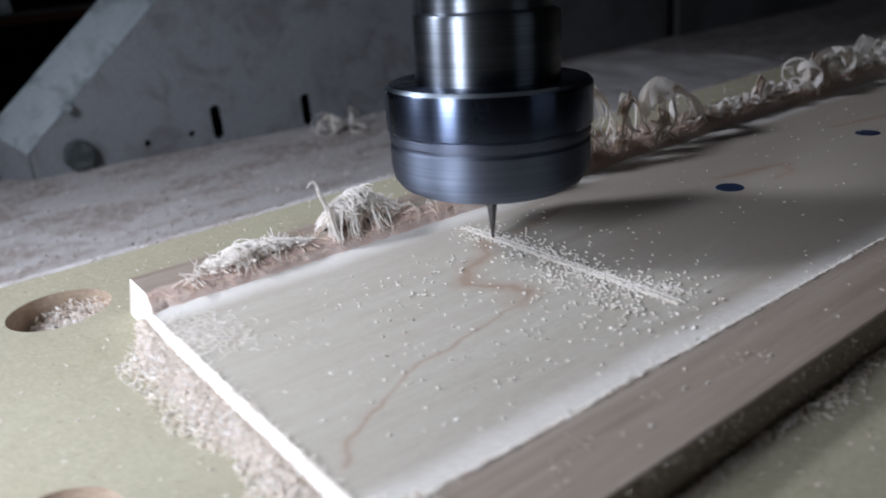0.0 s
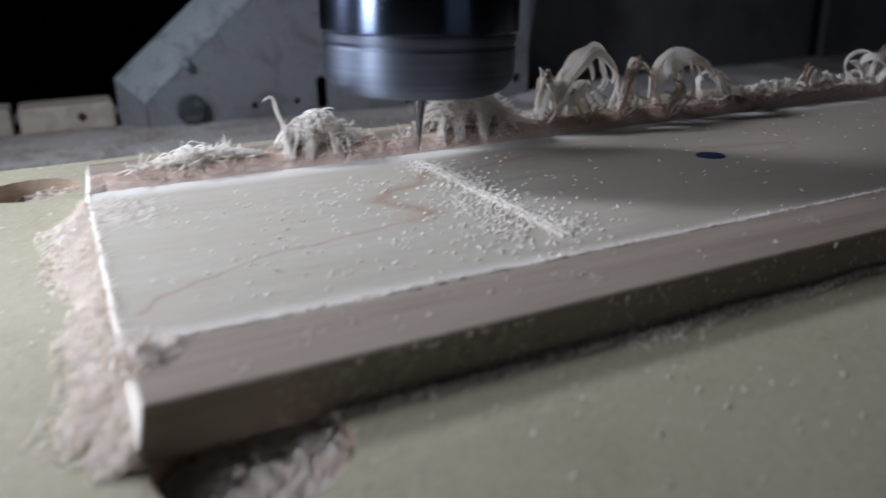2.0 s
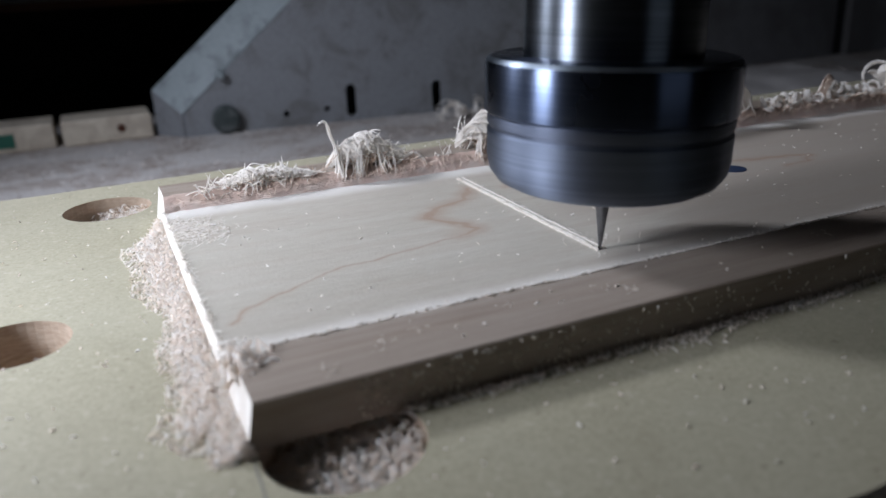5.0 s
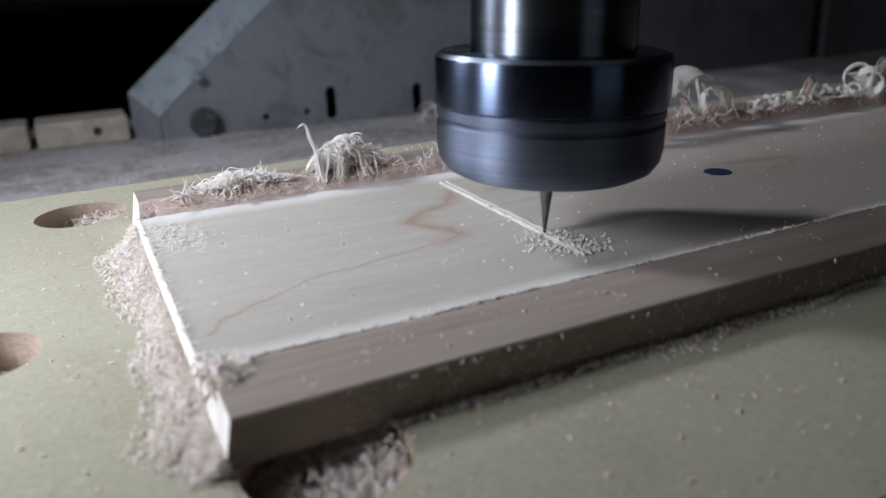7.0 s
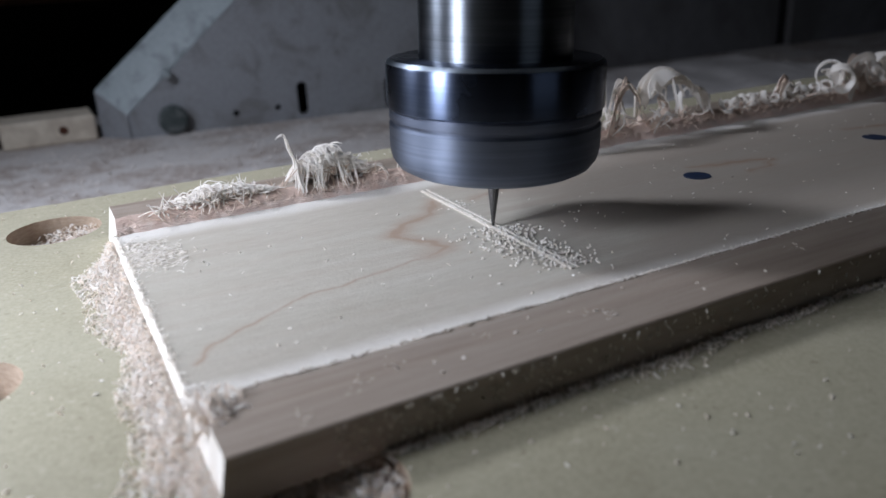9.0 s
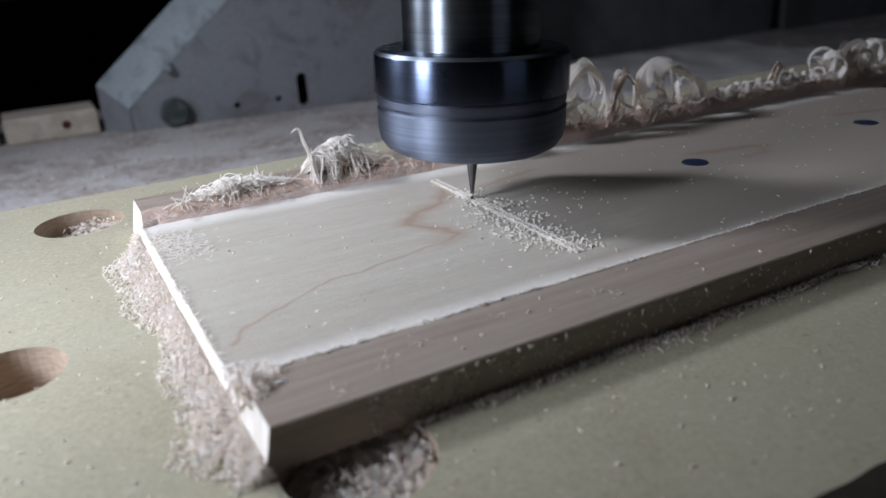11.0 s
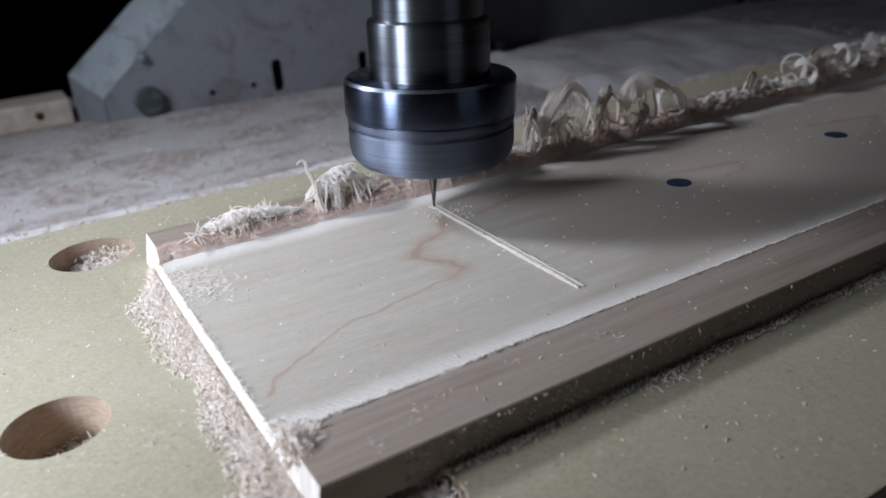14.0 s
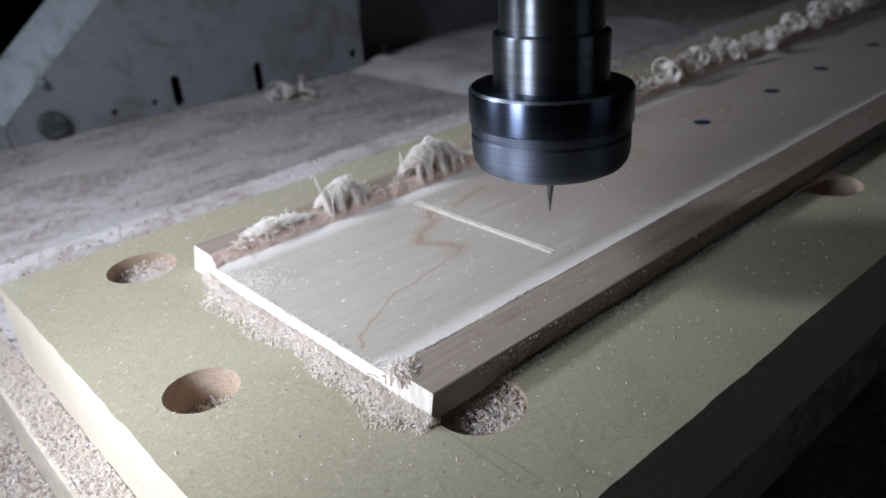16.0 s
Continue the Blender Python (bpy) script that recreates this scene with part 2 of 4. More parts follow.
GREYDUST = make_plain("grey_dust", (0.45, 0.41, 0.38), (0.68, 0.63, 0.59), islands=True, scale=2500, rough=0.9, bump=0.0)
DRIFT = make_plain("lit_dust", (0.72, 0.68, 0.66), (0.85, 0.82, 0.8), 700, 0.95, stain=(0.6, 0.56, 0.54), wide=30, bump=0.5)
CRUMB = let_through(make_plain("crumb", (0.86, 0.8, 0.72), (0.96, 0.93, 0.88), islands=True, scale=2500, rough=0.8, bump=0.0), 0.3)
SHEET = make_plain("grey_sheet_steel", (0.215, 0.225, 0.245), (0.295, 0.31, 0.33), 500, 0.5, stain=(0.17, 0.17, 0.17), wide=45, bump=0.1, spec=0.6)
# the plate's steel made paler, for the light on the sloping flange
FLANGE = make_plain("lit_sheet_steel", (0.26, 0.31, 0.33), (0.35, 0.4, 0.42), 400, 0.45, stain=(0.15, 0.18, 0.19), wide=60, bump=0.1, spec=0.7)
NUT = make_turned("blackened_steel", (0.075, 0.095, 0.145), (0.115, 0.14, 0.2), 0.27)
NUT_GREY = make_turned("turned_grey_steel", (0.155, 0.18, 0.235), (0.215, 0.245, 0.31), 0.62)
BAND = make_turned("dull_grey_steel", (0.12, 0.14, 0.185), (0.18, 0.2, 0.255), 0.6)
SHAFT = make_turned("turned_steel", (0.12, 0.135, 0.155), (0.22, 0.24, 0.265), 0.33)
# brighter than the nut, to stand for the highlight along its rim
RIM = make_turned("rim_highlight_steel", (0.34, 0.4, 0.47), (0.5, 0.56, 0.63), 0.42)
BIT = make_steel("carbide", (0.13, 0.13, 0.14), (0.22, 0.22, 0.23), 0.25)
KNOB = make_plain("greasy_dark_steel", (0.035, 0.045, 0.045), (0.07, 0.085, 0.085), 90, 0.55, stain=(0.14, 0.15, 0.15), wide=120)
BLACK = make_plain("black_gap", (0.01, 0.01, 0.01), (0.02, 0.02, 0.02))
BLUE = make_plain("blue_ink", (0.012, 0.02, 0.05), (0.03, 0.05, 0.1), 500, 0.5)
BLOCK = make_plain("pale_block", (0.58, 0.51, 0.41), (0.74, 0.67, 0.56), 300, 0.8, stain=(0.5, 0.43, 0.35), wide=60)
GREEN = make_plain("green_paint", (0.03, 0.12, 0.09), (0.05, 0.17, 0.12))
WALL = make_plain("dim_wall", (0.1, 0.098, 0.095), (0.14, 0.136, 0.13), 60, 0.9, stain=(0.08, 0.077, 0.074), wide=3)
BACK = make_plain("unlit_black", (0.012, 0.012, 0.013), (0.022, 0.022, 0.024), 200, 0.95)
PANEL = make_plain("dark_panel", (0.13, 0.13, 0.137), (0.18, 0.18, 0.188), 60, 0.6, stain=(0.1, 0.098, 0.098), wide=8)
RUST = make_plain("red_brown_edge", (0.06, 0.024, 0.014), (0.09, 0.036, 0.022), 80)
PAPER = make_plain("pale_paper", (0.7, 0.77, 0.82), (0.8, 0.87, 0.92), 60)
PENCIL = make_plain("pencil", (0.16, 0.16, 0.155), (0.27, 0.27, 0.26), 900)


# ---- building helpers (all in units of 4 cm) ----
def thing(name, base, label, category, group="", kind=""):
    ob = new(name)
    ob.location = Vector(base) * U
    ob["base"] = list(base)
    return tagged(ob, label, category, group, kind)


def base_of(ob):
    b = Vector((0, 0, 0))
    while ob is not None:
        if "base" in ob:
            b += Vector(ob["base"])
        ob = ob.parent
    return b


def finish(name, mesh, mats, parent, label="", smooth=None):
    ob = new(name, mesh)
    for m in mats if isinstance(mats, (list, tuple)) else [mats]:
        mesh.materials.append(m)
    if smooth is not None:
        mesh.polygons.foreach_set("use_smooth", [True] * len(mesh.polygons))
        mesh.set_sharp_from_angle(angle=radians(smooth))
    if parent is not None:
        ob.parent = parent
    return tagged(ob, label)


def part(name, bm, mats, parent=None, label="", smooth=None):
    b = base_of(parent)
    for v in bm.verts:
        v.co = (v.co - b) * U
    mesh = bpy.data.meshes.new(name)
    bm.to_mesh(mesh)
    bm.free()
    return finish(name, mesh, mats, parent, label, smooth)


def raw(name, verts, faces, mats, parent=None, label="", smooth=None):
    b = np.array(base_of(parent))
    mesh = bpy.data.meshes.new(name)
    mesh.from_pydata(((np.asarray(verts) - b) * U).tolist(), [], [tuple(f) for f in faces])
    mesh.update()
    return finish(name, mesh, mats, parent, label, smooth)


def box(lo, hi, bevel=0.0, segments=2):
    bm = bmesh.new()
    bmesh.ops.create_cube(bm, size=1)
    lo, hi = Vector(lo), Vector(hi)
    for v in bm.verts:
        v.co = Vector([lo[i] + (v.co[i] + 0.5) * (hi[i] - lo[i]) for i in range(3)])
    if bevel:
        bmesh.ops.bevel(bm, geom=bm.edges[:], offset=bevel, segments=segments, affect="EDGES", profile=0.5)
    return bm


def lathe(profile, steps=64, at=(0, 0, 0)):
    bm = bmesh.new()
    rings = []
    for r, z in profile:
        rings.append([bm.verts.new((at[0] + r * math.cos(2 * math.pi * i / steps), at[1] + r * math.sin(2 * math.pi * i / steps), at[2] + z)) for i in range(steps)])
    for a, b in zip(rings, rings[1:]):
        for i in range(steps):
            j = (i + 1) % steps
            bm.faces.new((a[i], a[j], b[j], b[i]))
    bm.faces.new(rings[0][::-1])
    bm.faces.new(rings[-1])
    return bm


def plate(outline, thick, normal, holes=()):
    """A flat plate from an outline of 3D points, with holes, thick along -normal."""
    bm = bmesh.new()
    for loop in (outline, *holes):
        vs = [bm.verts.new(p) for p in loop]
        for a, b in zip(vs, vs[1:] + vs[:1]):
            bm.edges.new((a, b))
    bmesh.ops.triangle_fill(bm, use_beauty=True, edges=bm.edges[:], normal=normal)
    for f in bm.faces:
        f.normal_update()
        if f.normal.dot(Vector(normal)) < 0:
            f.normal_flip()
    top = bm.faces[:]
    ret = bmesh.ops.extrude_face_region(bm, geom=top)
    down = [v for v in ret["geom"] if isinstance(v, bmesh.types.BMVert)]
    bmesh.ops.translate(bm, vec=Vector(normal) * -thick, verts=down)
    bmesh.ops.recalc_face_normals(bm, faces=bm.faces[:])
    return bm


def ring(c, r, n=40, z=0.0):
    return [(c[0] + r * math.cos(2 * math.pi * i / n), c[1] + r * math.sin(2 * math.pi * i / n), z) for i in range(n)]


def chips(rng, places, length, width, thick, flat=0.5):
    """Small curled chips as bent prisms at the places given."""
    n = len(places)
    verts, faces = [], []
    for i, p in enumerate(places):
        l, w, t = rng.uniform(*length), rng.uniform(*width), rng.uniform(*thick)
        e = Euler((rng.normal(0, flat), rng.normal(0, flat), rng.uniform(0, 6.3))).to_matrix()
        m = np.array(e)
        bend = rng.uniform(-0.25, 0.6) * l
        c = np.array([(-l, -w, -bend * 0.5), (-l, w, -bend * 0.5), (0, w * 0.9, bend * 0.35), (0, -w * 0.9, bend * 0.35), (l, -w * 0.7, -bend * 0.5), (l, w * 0.7, -bend * 0.5)]) * 0.5
        c = np.vstack([c, c + (0, 0, t)]) @ m.T + p
        k = len(verts)
        verts.extend(c)
        for f in ((0, 1, 2, 3), (3, 2, 5, 4), (6, 9, 8, 7), (9, 10, 11, 8), (0, 3, 9, 6), (3, 4, 10, 9), (1, 7, 8, 2), (2, 8, 11, 5), (0, 6, 7, 1), (4, 5, 11, 10)):
            faces.append([k + q for q in f])
    return np.array(verts), faces


def strand(path, width, thick, up=(0, 0, 1)):
    """A thin ribbon along a path, tapered at its end: verts and faces."""
    path = np.asarray(path, float)
    tang = np.gradient(path, axis=0)
    tang /= np.linalg.norm(tang, axis=1, keepdims=True) + 1e-9
    side = np.cross(tang, np.asarray(up, float))
    side /= np.linalg.norm(side, axis=1, keepdims=True) + 1e-9
    nrm = np.cross(side, tang)
    n = len(path)
    taper = np.interp(np.linspace(0, 1, n), (0, 0.15, 0.75, 1), (0.7, 1, 0.9, 0.25))[:, None]
    a, b = path + side * width * 0.5 * taper, path - side * width * 0.5 * taper
    verts = np.stack([a + nrm * thick, b + nrm * thick, b - nrm * thick, a - nrm * thick], 1).reshape(-1, 3)
    faces = [[4 * i + q, 4 * i + (q + 1) % 4, 4 * i + 4 + (q + 1) % 4, 4 * i + 4 + q] for i in range(n - 1) for q in range(4)]
    faces += [[3, 2, 1, 0], [4 * n - 4, 4 * n - 3, 4 * n - 2, 4 * n - 1]]
    return verts, faces


def joined(pieces):
    verts, faces, k = [], [], 0
    for v, f in pieces:
        verts.append(v)
        faces.extend([[k + q for q in face] for face in f])
        k += len(v)
    return np.vstack(verts), faces


# ---- the room round the machine ----
def walls():
    def wall(name, lo, hi, hole=None, flat=0):
        """A wall; hole: (a0, a1, z0, z1) along its length and height."""
        ob = tagged(new(name), "dim grey plastered wall added to close the unseen room", "wall", kind="structure")
        pieces = [(lo, hi)]
        if hole:
            a = 1 - flat
            a0, a1, z0, z1 = hole
            pieces = []
            for p0, p1, q0, q1 in ((lo[a], a0, lo[2], hi[2]), (a1, hi[a], lo[2], hi[2]), (a0, a1, lo[2], z0), (a0, a1, z1, hi[2])):
                l, h = list(lo), list(hi)
                l[a], h[a], l[2], h[2] = p0, p1, q0, q1
                pieces.append((l, h))
        bm = bmesh.new()
        for l, h in pieces:
            b = box(l, h)
            me = bpy.data.meshes.new("tmp")
            b.to_mesh(me)
            bm.from_mesh(me)
            bpy.data.meshes.remove(me)
            b.free()
        part("plaster", bm, WALL, ob)
    m = 1 / U
    # openings beside the work are made up, to hold the two lamps
    wall("wall_west", (-0.19 * m, -2.0 * m, -0.95 * m), (-0.14 * m, 0.1 * m, 1.95 * m), (0.006 * m, 0.062 * m, 0.043 * m, 0.113 * m), 0)
    wall("wall_west_rear", (-0.19 * m, 0.1 * m, -0.95 * m), (-0.14 * m, 0.96 * m, 1.95 * m), (0.195 * m, 0.255 * m, 0.145 * m, 0.225 * m), 0)
    wall("wall_north", (-0.9 * m, 0.96 * m, -0.95 * m), (2.4 * m, 1.08 * m, 1.95 * m))
    wall("wall_east", (2.2 * m, -2.0 * m, -0.95 * m), (2.4 * m, 0.96 * m, 1.95 * m))
    # unseen opening added here to let in faint fill light
    wall("wall_south", (-0.9 * m, -2.2 * m, -0.95 * m), (2.4 * m, -2.0 * m, 1.95 * m), (0.3 * m, 1.5 * m, 0.0 * m, 1.2 * m), 1)
    tagged(part("floor", box((-0.9 * m, -2.2 * m, -1.0 * m), (2.4 * m, 1.08 * m, -0.95 * m)), WALL), "dim grey concrete workshop floor", "floor", kind="structure")
    tagged(part("ceiling", box((-0.9 * m, -2.2 * m, 1.95 * m), (2.4 * m, 1.08 * m, 2.05 * m)), WALL), "dim grey workshop ceiling", "ceiling", kind="structure")


walls()


# ---- the machine bed and what stands on it behind the work ----
def bed():
    ob = thing("machine_bed", (0, 0, -1.35), "dusty grey-brown wooden machine bed on a dark base", "machine bed")
    part("base", box((-3.45, -9, -2.6), (24, 13.5, -1.36), 0.03), LOWER, ob, "dark chip-strewn lower board")
    part("rear_board", box((-3.45, 4.5, -1.35), (24, 13.4, -1.345 + 0.02), 0.005), BED, ob, "board under grey wood dust")
    part("middle_board", box((-1.62, -0.5, -1.35), (22, 4.45, -0.87), 0.03), BED, ob)
    part("top_board", box((-1.04, -0.56, -0.868), (22, 4.38, -0.5), 0.02), [BED], ob, "pale-edged board under dust")
    part("edge_strip", box((-1.075, -0.55, -0.86), (-1.0405, 4.36, -0.497), 0.008), BLOCK, ob, "pale raw board edge")
    return ob


bed()


def gusset():
    """Bent sheet-steel upright with a sloping flange."""
    a, b = Vector((1.06, 10.95, 0)), Vector((7.15, 10.22, 0))
    e = (b - a).normalized()
    n = Vector((e.y, -e.x, 0))
    ob = thing("steel_gusset", (a.x, a.y, -1.35), "grey sheet-steel gusset plate with slots and bent flange", "gusset")

    def at(s, z, off=0.0):
        return tuple(a + e * s + n * off + Vector((0, 0, z)))
    top = 5.0
    slope = 0.86
    L = (b - a).length
    web = [at(0.37 / slope, -0.6), at(L, -0.6), at(L, top), at((top + 0.97) / slope, top)]

    def cell(s0, s1, c, w, h):
        """A stretch of the foot with a round-ended slot through it."""
        z0, z1 = -1.33, -0.6
        bm = bmesh.new()
        ring_in, ring_out = [], []
        for t in [2 * math.pi * (i + 0.5) / 16 for i in range(16)]:
            ds, dz = w * math.cos(t) * 0.5, (h - w) * 0.5 * (1 if math.sin(t) >= 0 else -1) + w * 0.5 * math.sin(t)
            k = min(((s1 if ds > 0 else s0) - c[0]) / ds, ((z1 if dz > 0 else z0) - c[1]) / dz)
            ring_in.append((c[0] + ds, c[1] + dz))
            ring_out.append((c[0] + ds * k, c[1] + dz * k))
        inner = [bm.verts.new(at(*p)) for p in ring_in]
        outer = [bm.verts.new(at(*p)) for p in ring_out]
        for i in range(16):
            j = (i + 1) % 16
            p, q = ring_out[i], ring_out[j]
            loop, ahead = [inner[i], outer[i]], []
            turn = [math.atan2(y - c[1], x - c[0]) for x, y in (p, q)]
            for x, y in ((s1, z1), (s0, z1), (s0, z0), (s1, z0)):
                if 1e-5 < (math.atan2(y - c[1], x - c[0]) - turn[0]) % (2 * math.pi) < (turn[1] - turn[0]) % (2 * math.pi) - 1e-5:
                    ahead.append(((math.atan2(y - c[1], x - c[0]) - turn[0]) % (2 * math.pi), x, y))
            loop += [bm.verts.new(at(x, y)) for _, x, y in sorted(ahead)]
            bm.faces.new(loop + [outer[j], inner[j]])
        ret = bmesh.ops.extrude_face_region(bm, geom=bm.faces[:])
        bmesh.ops.translate(bm, vec=n * -0.08, verts=[v for v in ret["geom"] if isinstance(v, bmesh.types.BMVert)])
        bmesh.ops.recalc_face_normals(bm, faces=bm.faces[:])
        return bm

    s0 = 0.37 / slope
    bm = plate([at(0, -1.33), at(s0, -1.33), at(s0, -0.6), at(0.0, -0.97)], 0.08, n)
    cells = ((s0, 1.9, (1.55, -1.12), 0.1, 0.1), (1.9, 2.4, (2.2, -1.1), 0.1, 0.1), (2.4, 3.3, (2.6, -1.0), 0.17, 0.52), (3.3, 5.4, (4.04, -1.06), 0.17, 0.52), (5.4, L, (6.7 if L > 6.8 else L - 0.2, -1.0), 0.16, 0.16))
    for piece in [plate(web, 0.08, n)] + [cell(*c) for c in cells]:
        joint = bpy.data.meshes.new("joint")
        piece.to_mesh(joint)
        bm.from_mesh(joint)
        bpy.data.meshes.remove(joint)
    bmesh.ops.remove_doubles(bm, verts=bm.verts[:], dist=1e-4)
    part("plate", bm, SHEET, ob)
    # black sheet stands in for the shade seen through the slots
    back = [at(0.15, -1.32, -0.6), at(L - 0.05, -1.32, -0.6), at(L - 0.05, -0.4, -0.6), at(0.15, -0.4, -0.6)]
    part("slot_dark", plate(back, 0.05, n), BLACK, ob, "black sheet for the shade behind the slots")
    # sloping flange: leans back from the plate's sloping edge
    up = Vector((0, 0, 1))
    run = (e * 1.0 + up * slope).normalized()
    out = (up - run * run.dot(up)).normalized()
    lo, hi = Vector(at(-0.02, -0.97)), Vector(at((top + 0.97) / slope, top))
    d = out * 0.46 - n * 0.4
    face = [lo, hi, hi + d, lo + d - e * 0.1 - up * 0.0]
    nn = (hi - lo).cross(d).normalized()
    if nn.z < 0:
        nn = -nn
    part("flange", plate([tuple(p) for p in face], 0.06, nn), FLANGE, ob, "paler bent sheet-steel flange")
    foot, d2 = Vector(at(-0.02, -1.33)), -e * 0.4 - n * 0.25
    lip = [lo, lo + d - e * 0.1, Vector((lo + d - e * 0.1).to_tuple()[:2] + (-1.33,)) , foot]
    n2 = (lip[1] - lip[0]).cross(lip[2] - lip[0]).normalized()
    if n2.y > 0:
        n2 = -n2
    part("side_return", plate([tuple(p) for p in lip], 0.05, n2), SHEET, ob)
    # fold line and bolts
    for s, z, r, off, mat, name in ((0.62, -0.42, 0.075, 0.02, FLANGE, "bolt"), (0.62, -1.1, 0.22, 0.02, KNOB, "knob"), (6.6, -1.02, 0.1, 0.02, BLACK, "bolt")):
        bm = lathe([(r, 0), (r, 0.08), (r * 0.8, 0.12), (r * 0.35, 0.13)], 6 if name == "bolt" else 18)
        rot = Vector((0, 0, 1)).rotation_difference(n).to_matrix().to_4x4()
        bmesh.ops.transform(bm, matrix=Matrix.Translation(at(s, z, off)) @ rot, verts=bm.verts[:])
        part(name, bm, mat, ob, smooth=30)
    return ob


gusset()


def rear_things():
    for x0, x1, y0 in ((-3.2, -0.76, 11.35), (-0.66, 0.62, 11.3)):
        ob = thing("wood_block", ((x0 + x1) / 2, y0 + 0.4, -1.33), "pale planed wood block standing on the bed", "wood block", "blocks behind the work")
        part("block", box((x0, y0, -1.325), (x1, y0 + 0.8, -0.95), 0.03), BLOCK, ob)
        if x0 > -1:
            bm = lathe([(0.065, 0), (0.06, 0.012), (0.03, 0.014)], 14)
            bmesh.ops.transform(bm, matrix=Matrix.Translation((0.17, y0 + 0.002, -1.13)) @ Matrix.Rotation(radians(90), 4, "X"), verts=bm.verts[:])
            part("knot", bm, RUST, ob, "dark brown knot")
        else:
            part("paint_mark", box((-1.75, y0 - 0.015, -1.25), (-1.3, y0 + 0.01, -1.05), 0.01), GREEN, ob, "green paint mark")
    sh = thing("shelf", (0, 16, 0.4), "dark shelf with a red-brown front edge", "shelf")
    part("board", box((-3.4, 16, 0.55), (12, 19, 0.72), 0.02), PANEL, sh)
    part("edge_strip", box((-3.4, 15.94, 0.5), (12, 15.995, 0.66), 0.01), RUST, sh, "red-brown edge strip")
    # near-black sheet added for the unlit void behind the shelf
    part("dark_backdrop", box((-3.4, 19, -2.55), (12, 19.1, 4), 0.02), BACK, sh, "black sheet for the unlit dark behind")
    for x, z1, w in ((0.05, 1.4, 0.55), (2.05, 1.2, 0.13)):
        p = thing("carton", (x, 16.3, 0.73), "small pale carton on the dark shelf", "carton", "cartons on the shelf")
        part("box", box((x - w, 16.1, 0.725), (x + w, 16.7, z1), 0.02), PAPER, p)
        part("lid", box((x - w - 0.02, 16.08, z1), (x + w + 0.02, 16.72, z1 + 0.06), 0.015), PAPER, p)
    cab = thing("dark_cabinet", (11, 12, -1.33), "dark panelled machine cover behind the bed", "machine cover")
    part("front", box((7.4, 11.3, -1.325), (15.2, 11.6, 6), 0.03), PANEL, cab)
    # black strip stands in for the dark of the gap between the fronts
    part("gap_fill", box((15.2, 11.35, -1.325), (15.5, 11.6, 6)), BLACK, cab)
    part("side_front", box((15.5, 11.2, -1.325), (24, 11.6, 6), 0.03), PANEL, cab)


rear_things()


# ---- spoilboard ----
HOLES = [(-0.209, 2.306, 0.195), (-0.533, 0.9, 0.165), (0.19, -0.06, 0.19), (3.15, -0.1, 0.19), (6.1, -0.1, 0.19), (3.15, 2.36, 0.19)]


def spoilboard():
    ob = thing("spoilboard", (0, 0, -0.495), "olive-beige fibreboard sheet with round holes, dusty", "fibreboard")
    outline = []
    rng = np.random.default_rng(5)
    corners = [(-0.87, -0.71), (21, -0.71), (21, 2.76), (-0.87, 2.76)]
    for (x0, y0), (x1, y1) in zip(corners, corners[1:] + corners[:1]):
        n = int(max(abs(x1 - x0), abs(y1 - y0)) / 0.08)
        for i in range(n):
            k = i / n
            j = rng.normal(0, 0.003, 2) if i else (0, 0)
            outline.append((x0 + (x1 - x0) * k + j[0], y0 + (y1 - y0) * k + j[1], 0))
    bm = plate(outline, 0.495, (0, 0, 1), [ring(h[:2], h[2]) for h in HOLES])
    for f in bm.faces:
        at = f.calc_center_median()
        bored = any(math.hypot(at.x - x, at.y - y) < r * 1.03 for x, y, r in HOLES)
        f.material_index = 0 if abs(f.normal.z) > 0.7 else (2 if bored else 1)
    part("sheet", bm, [MDF, MDF_EDGE, BORE], ob)
    return ob


SPOIL = spoilboard()


def hole_fill():
    rng = np.random.default_rng(11)
    for k, (x, y, r) in enumerate(HOLES[:4]):
        top = (-0.09, -0.2, -0.06, -0.2)[k]
        n = (1500, 1500, 2200, 400)[k]
        a, q = rng.uniform(0, 6.28, n), np.sqrt(rng.uniform(0, 1, n)) * r * 0.95
        tilt = 0.5 * q * np.cos(a - 0.4)
        p = np.stack([x + q * np.cos(a), y + q * np.sin(a), top + tilt * 0.5 + rng.uniform(-0.05, 0.02, n)], 1)
        v, f = chips(rng, p, (0.008, 0.026), (0.003, 0.007), (0.0015, 0.003), 0.7)
        pl = lathe([(r * 0.97, -0.49), (r * 0.97, top - 0.03)], 24, (x, y, 0))
        ob = tagged(raw("hole_sawdust", v, f, SAWDUST), "pinkish-white wood chips lying in a drilled hole", "sawdust", kind="stuff")
        part("packed_dust", pl, SAWDUST, ob)


hole_fill()


# ---- the workpiece ----
GX, G0, G1 = 1.283, 0.512, 1.596  # groove


def floor_z(x):
    return max(0.054, 0.084 - 0.0065 * x)


